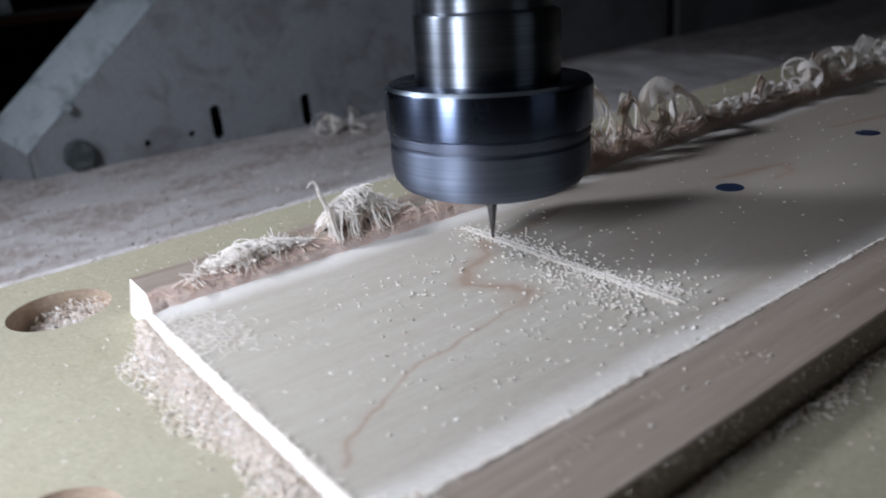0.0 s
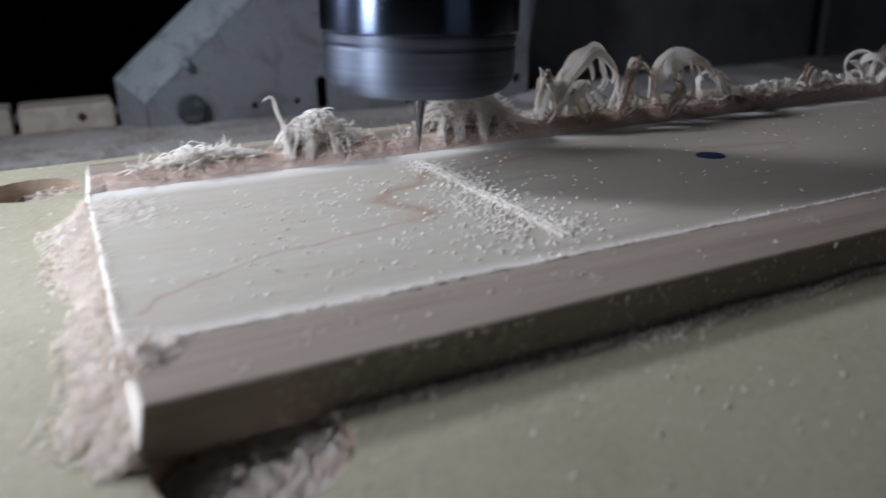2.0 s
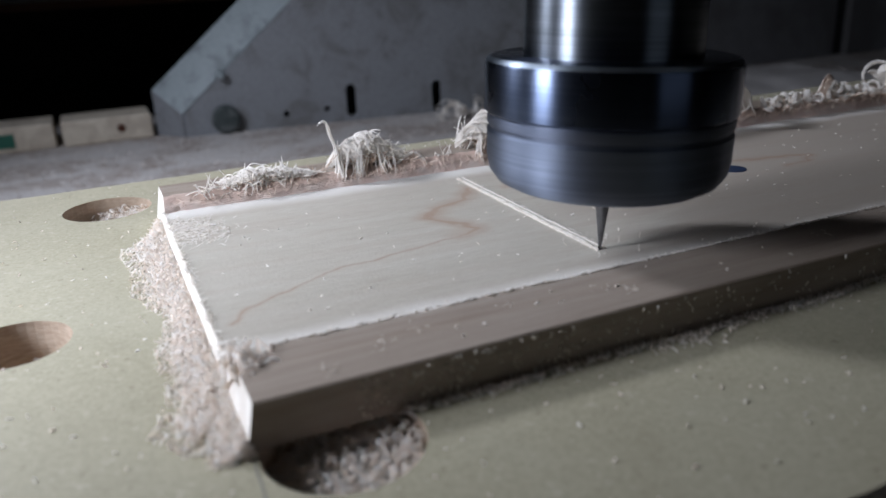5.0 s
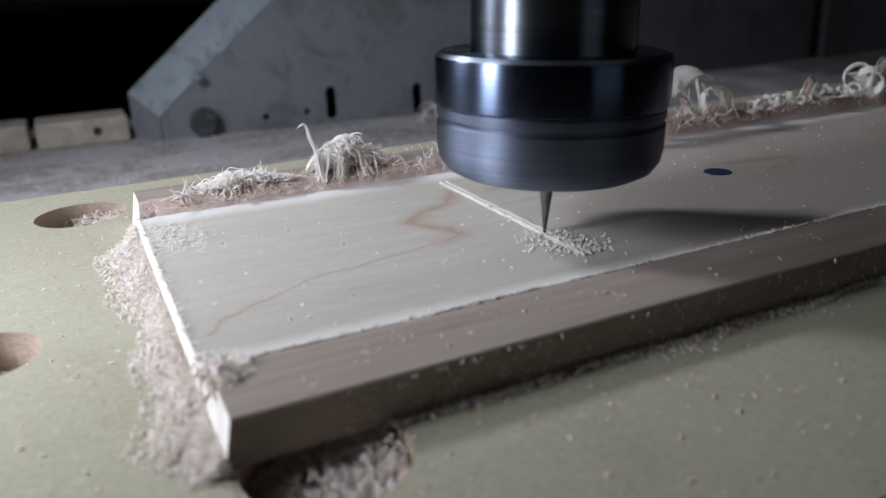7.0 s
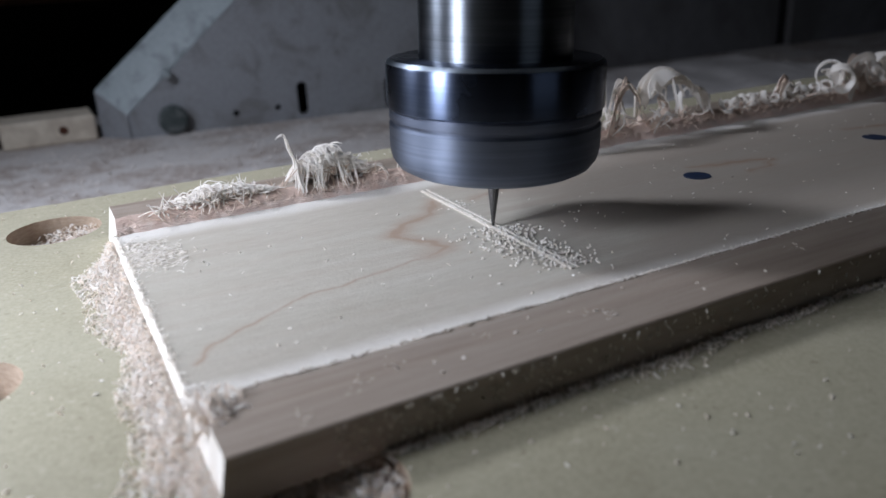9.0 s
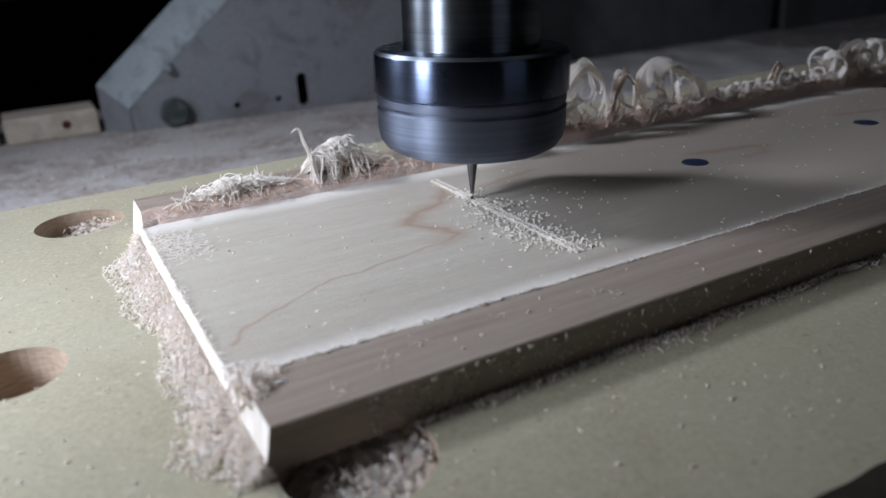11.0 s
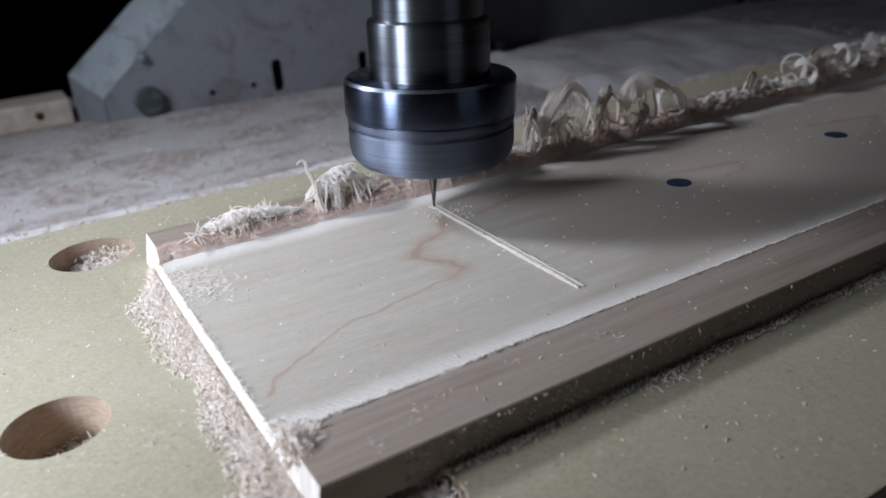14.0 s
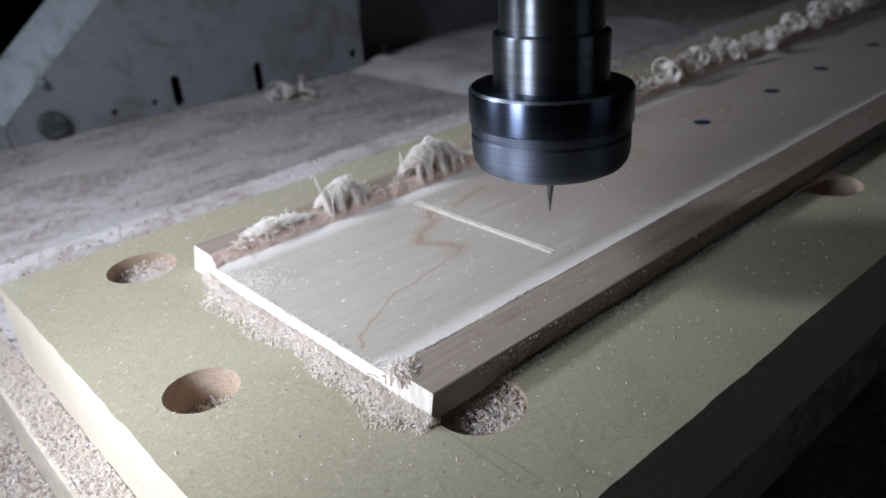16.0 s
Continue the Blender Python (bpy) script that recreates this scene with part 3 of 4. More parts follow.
def workpiece():
    ob = thing("workpiece", (0, 0, 0), "pale maple board with a milled field and an engraved groove", "wooden board")
    rng = np.random.default_rng(3)
    xs = sorted(set(list(np.arange(0, 5, 0.035)) + list(np.arange(5, 14.1, 0.15)) + [GX - 0.02, GX - 0.008, GX, GX + 0.008, GX + 0.02]))
    rows = []
    wob = lambda x, s, k: 0.016 * noise.noise((x * s, k, 0))
    for x in xs:
        z = floor_z(x)
        ys = 0.262 + wob(x, 3, 1) + rng.normal(0, 0.003)
        yf = 1.815 + wob(x, 2.5, 7) * 1.6 + wob(x, 14, 9) * 0.6 + rng.normal(0, 0.003)
        if x < 0.12:
            ys -= 0.12 - x
        zz = {GX: z - 0.05, GX - 0.008: z + 0.006, GX + 0.008: z + 0.006}.get(x, z)
        jt = rng.normal(0, 0.004)
        rows.append([(x, 0, 0.003), (x, 0.004, 0), (x, 0, 0.117), (x, 0.005, 0.121), (x, ys, 0.121), (x, ys + 0.014, z),
                     (x, G0 - 0.006, z), (x, G0, zz), (x, G1, zz), (x, G1 + 0.006, z), (x, yf - 0.05, z), (x, yf - 0.035 + jt * 0.8, z + 0.014), (x, yf + 0.004 + rng.normal(0, 0.003), 0.122 + abs(jt)), (x, yf + 0.03 + jt * 0.5, 0.137), (x, 2.025, 0.14), (x, 2.03, 0.136), (x, 2.03, 0.0)])
        r = rows[-1]
        r[0], r[1] = (x, 0, 0.0), (x, 0, 0.07)
        if x == 0:
            r[:] = [(-0.014 + 0.2 * q[2], q[1], q[2]) for q in r]
    bm = bmesh.new()
    vs = [[bm.verts.new(p) for p in r] for r in rows]
    for a, b in zip(vs, vs[1:]):
        for i in range(len(a) - 1):
            f = bm.faces.new((a[i], b[i], b[i + 1], a[i + 1]))
            f.material_index = 1 if i in (10, 11, 12) else 0
        bm.faces.new((a[-1], b[-1], b[0], a[0]))
    e0 = bm.faces.new(vs[0])
    e0.material_index = 2
    bm.faces.new(vs[-1][::-1])
    bmesh.ops.recalc_face_normals(bm, faces=bm.faces[:])
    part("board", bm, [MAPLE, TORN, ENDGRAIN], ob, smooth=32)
    for x in (2.411, 3.666, 4.717, 5.6, 6.7, 7.8):
        part("ink_dot", lathe([(0.062, floor_z(x) + 0.0005), (0.06, floor_z(x) + 0.003)], 28, (x, 1.083, 0)), BLUE, ob, "dark blue round mark")
    # raised burr along both lips of the groove
    rng = np.random.default_rng(8)
    for side in (-1, 1):
        pieces = []
        for k in range(4):
            y = np.arange(G0 - 0.012, G1 + 0.012, 0.008)
            x = GX + side * (0.011 + 0.002 * k) + rng.normal(0, 0.0012, len(y))
            z = floor_z(GX) + 0.007 - 0.0015 * k + rng.normal(0, 0.0016, len(y))
            pieces.append(strand(np.stack([x, y, z], 1), 0.005, 0.0012, (side * 0.4, 0, 1)))
        for y in np.arange(G0, G1, 0.014):
            l = rng.uniform(0.006, 0.016)
            p = [(GX + side * 0.012, y, floor_z(GX)), (GX + side * 0.016, y + rng.normal(0, l), floor_z(GX) + l * 0.6), (GX + side * 0.02, y + rng.normal(0, l), floor_z(GX) + l * 0.8)]
            pieces.append(strand(p, 0.0022, 0.0006, (0.3, 0.2, 0.9)))
        v, f = joined(pieces)
        part_ob = raw("burr", v, f, CRUMB, ob, "white raised burr")
    return ob


WORK = workpiece()


# ---- shavings along the far side ----
def eased(points, n=14):
    """Points drawn out to a smooth curve."""
    p = np.asarray(points, float)
    t = np.linspace(0, len(p) - 1, n)
    q = np.stack([np.interp(t, range(len(p)), p[:, i]) for i in range(3)], 1)
    for _ in range(3):
        q[1:-1] = (q[:-2] + 2 * q[1:-1] + q[2:]) / 4
    return q


def frizz(rng, points, n, spread, width):
    """A bundle of thin fibres along one curve."""
    q = eased(points)
    out = []
    for _ in range(n):
        j = np.cumsum(rng.normal(0, spread * 0.3, q.shape), 0) * 0.5 + rng.normal(0, spread, 3)
        cut = rng.integers(9, 15)
        out.append(strand((q + j)[:cut], width * rng.uniform(0.6, 1.4), 0.0013, rng.normal(0, 1, 3)))
    return joined(out)


def mop(rng, x0, x1, crown, n, width=0.0055, lean=0.03, legs=5, cy=1.87):
    """A matted tuft: fibres thrown over a crown line; groups of them hang down before the torn edge as legs."""
    cx, cz = zip(*crown)
    feet = np.linspace(x0 + 0.02, x1 - 0.02, legs) + rng.normal(0, 0.012, legs)
    pieces = []
    for _ in range(n):
        u = rng.uniform(0.02, 0.98)
        x = x0 + (x1 - x0) * u
        top = np.interp(x, cx, cz) * rng.uniform(0.93, 1.01)
        rise = top - 0.135
        shell = rng.uniform(0.25, 1.0) ** 0.6
        back, front = cy + 0.07 * shell, cy - 0.055 * shell
        k = int(np.argmin(np.abs(feet - x)))
        hang = rng.uniform() < 0.2
        foot = (feet[k] + rng.normal(0, 0.016), cy - 0.075 + rng.normal(0, 0.006), 0.1 + rng.uniform(-0.015, 0.02)) if hang else (x + lean * rng.uniform(0.6, 1.7) + rng.normal(0, 0.012), front, 0.135 + rise * rng.uniform(0.3, 0.9))
        pts = [(x - lean * 0.9, back, 0.135 + rise * rng.uniform(0.0, 0.35)), (x - lean * 0.5, back - 0.02, 0.135 + rise * 0.72 * shell), (x, cy, 0.135 + rise * shell), (x + lean * 0.6, (cy + front) / 2 - 0.006, 0.135 + rise * shell * 0.9), (0.35 * x + 0.65 * (foot[0]), front, 0.5 * (0.135 + rise * shell * 0.7) + 0.5 * foot[2]), foot]
        path = eased(np.array(pts) + rng.normal(0, 0.005, (6, 3)), 13)
        path += np.cumsum(rng.normal(0, 0.0022, path.shape), 0)
        if rng.uniform() < 0.05:
            path = path[:8] + np.linspace(0, 1, 8)[:, None] ** 2 * np.array((rng.normal(-0.01, 0.02), rng.normal(0, 0.015), rise * rng.uniform(0.08, 0.3)))
        pieces.append(strand(path, width * rng.uniform(0.6, 1.5), 0.0012, np.array((-0.4, -0.5, 0.8)) + rng.normal(0, 0.25, 3)))
    return joined(pieces)


def wisp(rng, at, n, reach, width=0.006):
    """A low sprig of short bent fibres."""
    pieces = []
    for _ in range(n):
        d = rng.normal(0, 1, 3) * (0.8, 0.5, 0.4) + (0, -0.3, 0.4)
        d *= reach * rng.uniform(0.5, 1.1) / np.linalg.norm(d)
        bend = rng.normal(0, reach * 0.55, 3)
        p = np.array(at) + rng.normal(0, 1, 3) * (reach * 0.35, reach * 0.2, 0.003)
        pieces.append(strand(eased([p, p + d * 0.5, p + d + bend * 0.5, p + d * 1.15 + bend], 8), width * rng.uniform(0.5, 1.3), 0.0012, rng.normal(0, 1, 3)))
    return joined(pieces)


def sprig(ob, mesh, mat):
    """Fibres too fine to count, as one part of a tuft or curl."""
    return tagged(raw("wisp", *mesh, mat, ob, smooth=50), kind="stuff")


def curl(rng, at, r, turns, width, lean):
    """A rolled shaving."""
    n = int(14 * turns) + 8
    a0 = rng.uniform(-0.6, 0.6)
    a = np.linspace(0, 2 * math.pi * turns, n) + a0
    rr = r * np.linspace(1.0, rng.uniform(0.6, 0.85), n)
    drift = np.linspace(0, width * rng.uniform(0.5, 1.8), n)
    loc = np.stack([rr * np.sin(a), drift, r - rr * np.cos(a)], 1)
    m = np.array(Euler((lean * rng.normal(0, 0.5), rng.normal(0, 0.3), rng.uniform(-1.2, 1.2))).to_matrix())
    path = loc @ m.T
    path[:, 2] -= path[:, 2].min()
    path += at
    up = np.cross(np.gradient(path, axis=0), m[:, 1])
    tang = np.gradient(path, axis=0)
    tang /= np.linalg.norm(tang, axis=1, keepdims=True)
    side = np.tile(m[:, 1], (n, 1))
    nrm = np.cross(side, tang)
    w = width * np.interp(np.linspace(0, 1, n), (0, 0.1, 0.8, 1), (0.3, 1, 0.9, 0.2))[:, None]
    a_, b_ = path + side * w * 0.5, path - side * w * 0.5
    th = 0.004
    v = np.stack([a_ + nrm * th, b_ + nrm * th, b_ - nrm * th, a_ - nrm * th], 1).reshape(-1, 3)
    f = [[4 * i + q, 4 * i + (q + 1) % 4, 4 * i + 4 + (q + 1) % 4, 4 * i + 4 + q] for i in range(n - 1) for q in range(4)]
    f += [[3, 2, 1, 0], [4 * n - 4, 4 * n - 3, 4 * n - 2, 4 * n - 1]]
    return v, f


def shavings():
    rng = np.random.default_rng(21)
    # matted tufts standing on the margin behind the torn edge
    sprigs = ((0.26, 0.035, 22), (0.31, 0.045, 30), (0.37, 0.055, 40), (0.42, 0.06, 46), (0.47, 0.045, 34), (0.53, 0.05, 40), (0.58, 0.035, 24), (0.63, 0.03, 20))
    tufts = (
        (0.27, 0.66, ((0.25, 0.16), (0.33, 0.185), (0.41, 0.222), (0.46, 0.195), (0.53, 0.198), (0.6, 0.165), (0.68, 0.14)), 150, 0.03, 6, "low white tuft of frayed wood fibres on the torn edge"),
        (0.79, 1.06, ((0.78, 0.22), (0.84, 0.275), (0.93, 0.33), (0.98, 0.28), (1.04, 0.205), (1.1, 0.15)), 330, 0.05, 4, "upright white tuft of frayed wood fibres on the torn edge"),
        (1.46, 1.84, ((1.44, 0.24), (1.54, 0.33), (1.64, 0.375), (1.72, 0.33), (1.8, 0.22), (1.9, 0.15)), 430, 0.07, 4, "matted ball of white wood fibres on the torn edge"),
    )
    for x0, x1, crown, n, lean, legs, lab in tufts:
        cx = (x0 + x1) / 2
        ob = thing("fibre_tuft", (cx, 1.87, 0.137), lab, "wood shavings", "tufts on the torn edge")
        raw("fibre_mat", *mop(rng, x0, x1, crown, n, lean=lean, legs=legs), SHAVING, ob, smooth=50)
        low = [(a, 0.137 + (b - 0.137) * 0.45) for a, b in crown]
        raw("matted_fibre", *mop(rng, x0 + 0.03, x1 - 0.02, low, n // 9, 0.007, lean, legs + 2, 1.875), BURNT, ob, "brown scorched fibres", smooth=50)
        if x0 < 0.5:
            for sx, reach, k in sprigs:
                sprig(ob, wisp(rng, (sx, 1.855, 0.13), k, reach), SHAVING)
            sprig(ob, wisp(rng, (0.2, 1.85, 0.125), 26, 0.05), SHAVING)
            sprig(ob, wisp(rng, (0.7, 1.86, 0.13), 16, 0.05, 0.004), BURNT)
        elif x0 < 1:
            p = [(0.755, 1.83, 0.1), (0.8, 1.85, 0.16), (0.765, 1.86, 0.21), (0.81, 1.86, 0.25), (0.74, 1.87, 0.3), (0.775, 1.87, 0.35), (0.735, 1.87, 0.385), (0.71, 1.865, 0.345)]
            raw("tall_strand", *frizz(rng, p, 10, 0.004, 0.006), SHAVING, ob, smooth=50)
            p = [(0.8, 1.8, 0.075), (0.795, 1.82, 0.14), (0.79, 1.84, 0.2), (0.8, 1.86, 0.25)]
            raw("front_strand", *frizz(rng, p, 16, 0.006, 0.007), SHAVING, ob, smooth=50)
            p = [(1.06, 1.84, 0.12), (1.11, 1.84, 0.165), (1.16, 1.83, 0.18), (1.2, 1.81, 0.15), (1.205, 1.79, 0.085)]
            raw("loop_strand", *frizz(rng, p, 9, 0.004, 0.006), SHAVING, ob, smooth=50)
            sprig(ob, wisp(rng, (1.13, 1.86, 0.13), 34, 0.06, 0.004), BURNT)
            sprig(ob, wisp(rng, (1.32, 1.85, 0.13), 12, 0.06, 0.004), SHAVING)
        else:
            raw("ridge", *mop(rng, 1.78, 2.0, ((1.76, 0.21), (1.86, 0.19), (2.02, 0.15)), 60, lean=0.05, legs=3), SHAVING, ob, smooth=50)
            sprig(ob, wisp(rng, (1.44, 1.86, 0.2), 10, 0.08), SHAVING)
    # brown fringe all along the torn edge
    pieces = []
    for x in np.arange(0.03, 7.0, 0.014):
        y = 1.8 + rng.normal(0, 0.015)
        l = rng.uniform(0.006, 0.025) * (1.2 if 1.2 < x < 5 else 0.9)
        pieces.append(strand([(x, y, 0.085), (x + rng.normal(0, 0.015), y - 0.012, 0.095 + l), (x + rng.normal(0, 0.03), y + rng.normal(0, 0.03), 0.11 + l * 1.3)], 0.0026, 0.0008, rng.normal(0, 1, 3)))
    v, f = joined(pieces)
    raw("torn_fringe", v, f, BURNT, WORK, "brown torn fibres")
    # large arches: outline in x and z, ribbon width, share of brown
    arches = (
        (((2.02, 0.11), (2.04, 0.24), (2.07, 0.37), (2.13, 0.33), (2.14, 0.2)), 0.05, 0.1),
        (((2.1, 0.11), (2.13, 0.22), (2.19, 0.34), (2.29, 0.43), (2.39, 0.45), (2.48, 0.38), (2.52, 0.27), (2.5, 0.15)), 0.085, 0.0),
        (((2.2, 0.11), (2.23, 0.24), (2.32, 0.29), (2.4, 0.26), (2.42, 0.12)), 0.06, 0.15),
        (((2.52, 0.11), (2.54, 0.28), (2.62, 0.385), (2.7, 0.34), (2.75, 0.25), (2.75, 0.12)), 0.05, 0.6),
        (((2.8, 0.14), (2.74, 0.29), (2.8, 0.35), (2.92, 0.385), (3.04, 0.355), (3.15, 0.3), (3.24, 0.2), (3.28, 0.1)), 0.1, 0.0),
        (((2.78, 0.1), (2.86, 0.19), (2.9, 0.26), (2.84, 0.28)), 0.045, 0.3),
        (((3.8, 0.1), (3.84, 0.2), (3.93, 0.235), (4.02, 0.19), (4.06, 0.09)), 0.05, 0.2),
        (((4.4, 0.1), (4.44, 0.22), (4.55, 0.31), (4.68, 0.3), (4.79, 0.2), (4.83, 0.09)), 0.09, 0.15),
        (((4.52, 0.1), (4.5, 0.18), (4.58, 0.24), (4.68, 0.2), (4.66, 0.11)), 0.06, 0.15),
    )
    for outline, w, brown in arches:
        x0, x1 = outline[0][0], outline[-1][0]
        ob = thing("shaving_arch", ((x0 + x1) / 2, 1.86, 0.137), "broad frayed arch of white wood shaving on the torn edge", "wood shavings", "rolled shavings along the torn edge")
        y = 1.86 + rng.normal(0, 0.015)
        m = len(outline) - 1
        line = eased([(a, y - 0.03 + 0.06 * i / m, b) for i, (a, b) in enumerate(outline)], 26)
        for k in range(6):
            off = np.array((0.2, 1.0, 0.25)) * w * (k / 5 - 0.5) + rng.normal(0, 0.004, 3)
            crumple = eased(rng.normal(0, 0.018, (6, 3)), 26)
            a, b = rng.integers(0, 7), rng.integers(13, 27)
            raw("ribbon", *strand((line + off + crumple)[a:b], w * rng.uniform(0.3, 0.95), 0.0016, np.array((0.3, -0.6, 0.45)) + rng.normal(0, 0.2, 3)), SHAVING if rng.uniform() > brown else BURNT, ob, smooth=60)
        raw("curl", *curl(rng, np.array(((x0 + x1) / 2 + rng.normal(0, 0.05), 1.84, 0.13)), w * rng.uniform(0.6, 1.0), rng.uniform(0.6, 1.1), w * 0.6, 1.2), SHAVING, ob, smooth=60)
        for _ in range(8):
            p = line[rng.integers(6, 25)] + (0, rng.normal(-0.01, w * 0.3), 0)
            drop = (p[2] - 0.09) * rng.uniform(0.25, 0.9)
            q = [p, p + (rng.normal(0.01, 0.012), -0.02, -drop * 0.4), p + (rng.normal(0.015, 0.03), -0.03, -drop * 0.8), p + (rng.normal(0.01, 0.05), -0.025, -drop)]
            raw("frayed_strand", *strand(eased(q, 7), rng.uniform(0.008, 0.026), 0.0014, rng.normal(0, 1, 3)), SHAVING if rng.uniform() > brown else BURNT, ob, smooth=50)
        sprig(ob, wisp(rng, ((x0 + x1) / 2, 1.83, 0.12), 20, 0.07), BURNT)
    x = 3.36
    while x < 13.5:
        if 4.38 < x < 4.85:
            x = 4.87
        small = x < 4.3
        r = rng.uniform(0.025, 0.045) if small else rng.uniform(0.06, 0.11)
        ob = thing("shaving_curl", (x, 1.85, 0.139), "small tight curl of white wood shaving", "wood shavings", "rolled shavings along the torn edge")
        for _ in range(3):
            v, f = curl(rng, np.array((x + rng.normal(0, 0.02), 1.84 + rng.normal(0, 0.02), 0.132)), r * rng.uniform(0.7, 1.2), rng.uniform(0.4, 1.1), max(0.018, r * rng.uniform(0.5, 0.9)), 2.0)
            raw("ribbon", v, f, SHAVING, ob, smooth=60)
        sprig(ob, wisp(rng, (x, 1.82, 0.12), 9, 0.05), BURNT if rng.uniform() < 0.6 else SHAVING)
        x += r * rng.uniform(1.3, 2.4)
    # a lost curl on the bed before the gusset
    ob = thing("shaving_curl", (5.1, 9.5, -1.33), "loose nest of wood shavings on the dusty bed", "wood shavings")
    for k in range(9):
        c = np.array((4.75 + 0.08 * k, 9.55 + rng.normal(0, 0.1), -1.33 + rng.uniform(0, 0.12)))
        v, f = curl(rng, c, rng.uniform(0.1, 0.2), rng.uniform(0.5, 1.1), rng.uniform(0.06, 0.12), 2.4)
        raw("ribbon", v, f, SHAVING, ob, smooth=60)


shavings()


# ---- sawdust and chips ----
def sawdust():
    rng = np.random.default_rng(31)

    def heap(name, n, sample, label, sizes=((0.008, 0.032), (0.003, 0.008), (0.001, 0.002)), mat=SAWDUST, flat=0.6):
        v, f = chips(rng, sample(n), *sizes, flat)
        return tagged(raw(name, v, f, mat), label, "sawdust", kind="stuff")

    def end_heap(n):
        y = rng.uniform(-0.03, 1.86, n)
        w = 0.118 + 0.025 * np.sin(y * 5 + 1) + 0.015 * np.sin(y * 13)
        w = w * np.clip((y + 0.15) / 0.3, 0.5, 1) * np.clip((2.0 - y) / 0.4, 0.45, 1)
        u = np.abs(rng.normal(0, 0.48, n)).clip(0, 1.25)
        h = 0.036 * np.clip(1 - np.abs(u - 0.4) * 1.5, 0, 1) + 0.006
        return np.stack([-0.008 - u * w, y, rng.uniform(0.2, 1, n) * h], 1)
    heap("end_sawdust", 10000, end_heap, "heap of pinkish-white curled chips along the board's end", ((0.012, 0.036), (0.002, 0.006), (0.0008, 0.0018)), flat=0.75)

    def near_heap(n):
        x = rng.uniform(0.35, 7.5, n) ** 1.0
        u = np.abs(rng.normal(0, 0.03, n)) * (0.65 + 0.5 * np.sin(x * 9) * np.sin(x * 3.3 + 1))
        return np.stack([x, -0.01 - u, 0.003 + 0.015 * np.exp(-u / 0.04) * rng.uniform(0, 1, n)], 1)
    heap("edge_sawdust", 4200, near_heap, "thin line of chips along the board's lower edge", ((0.006, 0.022), (0.0015, 0.004), (0.0008, 0.0018)), SAWDUST, 0.9)

    def scatter(n):
        p = np.stack([rng.uniform(-0.86, 6, n), rng.uniform(-0.7, 2.75, n), np.full(n, 0.003)], 1)
        clear = np.ones(n, bool)
        for x, y, r in HOLES:
            clear &= np.hypot(p[:, 0] - x, p[:, 1] - y) > r * 0.98
        clear &= ~((p[:, 0] > 0) & (p[:, 1] > 0) & (p[:, 1] < 2))
        return p[clear]
    heap("stray_chips", 1300, scatter, "stray chips strewn over the fibreboard", ((0.004, 0.017), (0.002, 0.006), (0.001, 0.003)), SAWDUST, 0.4)

    def on_board(n):
        x = rng.uniform(0.05, 5, n)
        y = rng.uniform(0.02, 1.6, n)
        z = np.where(y < 0.26, 0.123, [floor_z(q) + 0.002 for q in x])
        return np.stack([x, y, z], 1)
    heap("board_specks", 240, on_board, "few tiny chips lying on the board", ((0.006, 0.016), (0.003, 0.006), (0.002, 0.003)), CRUMB, 0.4)

    def step_fuzz(n):
        x = rng.uniform(0.1, 6, n)
        y = 0.255 + np.abs(rng.normal(0, 0.022, n))
        return np.stack([x, y, 0.086 + 0.042 * np.exp(-(y - 0.255) / 0.03) - 0.0065 * x * (y > 0.275)], 1)
    heap("step_fuzz", 4200, step_fuzz, "white fuzz along the milled step", ((0.006, 0.024), (0.0015, 0.004), (0.001, 0.002)), CRUMB, 0.6)

    def face_specks(n):
        return np.stack([0.25 + rng.exponential(0.9, n), np.full(n, -0.003), rng.uniform(0.01, 0.11, n)], 1)
    heap("clinging_specks", 260, face_specks, "tiny white chips clinging to the board's long side", ((0.006, 0.016), (0.003, 0.006), (0.001, 0.003)), CRUMB, 1.2)

    def flakes(n):
        c = np.array([(0.36, 0.12), (0.47, 0.16), (1.02, 0.14), (1.1, 0.1), (0.75, 0.19), (1.9, 0.15), (2.6, 0.2), (0.2, 0.06)])[rng.integers(0, 8, n)]
        return np.column_stack([c + rng.normal(0, 0.018, (n, 2)), np.full(n, 0.124)])
    heap("stuck_flakes", 70, flakes, "white flakes stuck to the board's raised margin", ((0.004, 0.017), (0.001, 0.0025), (0.0006, 0.0012)), CRUMB, 0.5)

    def corner(n):
        a = rng.normal(0, 1, (n, 3)) * (0.032, 0.035, 0.012)
        return a + (0.03, 0.22, 0.118)
    heap("corner_chips", 120, corner, "tan curled chips caught at the board's corner", ((0.02, 0.06), (0.005, 0.011), (0.002, 0.004)), SAWDUST, 0.9)

    def torn_patch(n):
        x, y = np.abs(rng.normal(0.02, 0.085, n)) + 0.012, rng.normal(1.5, 0.085, n)
        return np.stack([x, y - x * 0.35, np.full(n, 0.087)], 1)
    heap("frayed_patch", 330, torn_patch, "frayed white fibres at the board's end", ((0.02, 0.06), (0.0012, 0.0028), (0.0006, 0.0012)), SHAVING, 0.14)

    def end_fuzz(n):
        y = rng.uniform(0.28, 1.78, n)
        return np.stack([rng.normal(0.004, 0.006, n), y, 0.084 + rng.normal(0, 0.006, n)], 1)
    heap("end_fuzz", 300, end_fuzz, "white sawn fuzz along the board's end edge", ((0.01, 0.035), (0.001, 0.003), (0.0005, 0.001)), CRUMB, 0.5)

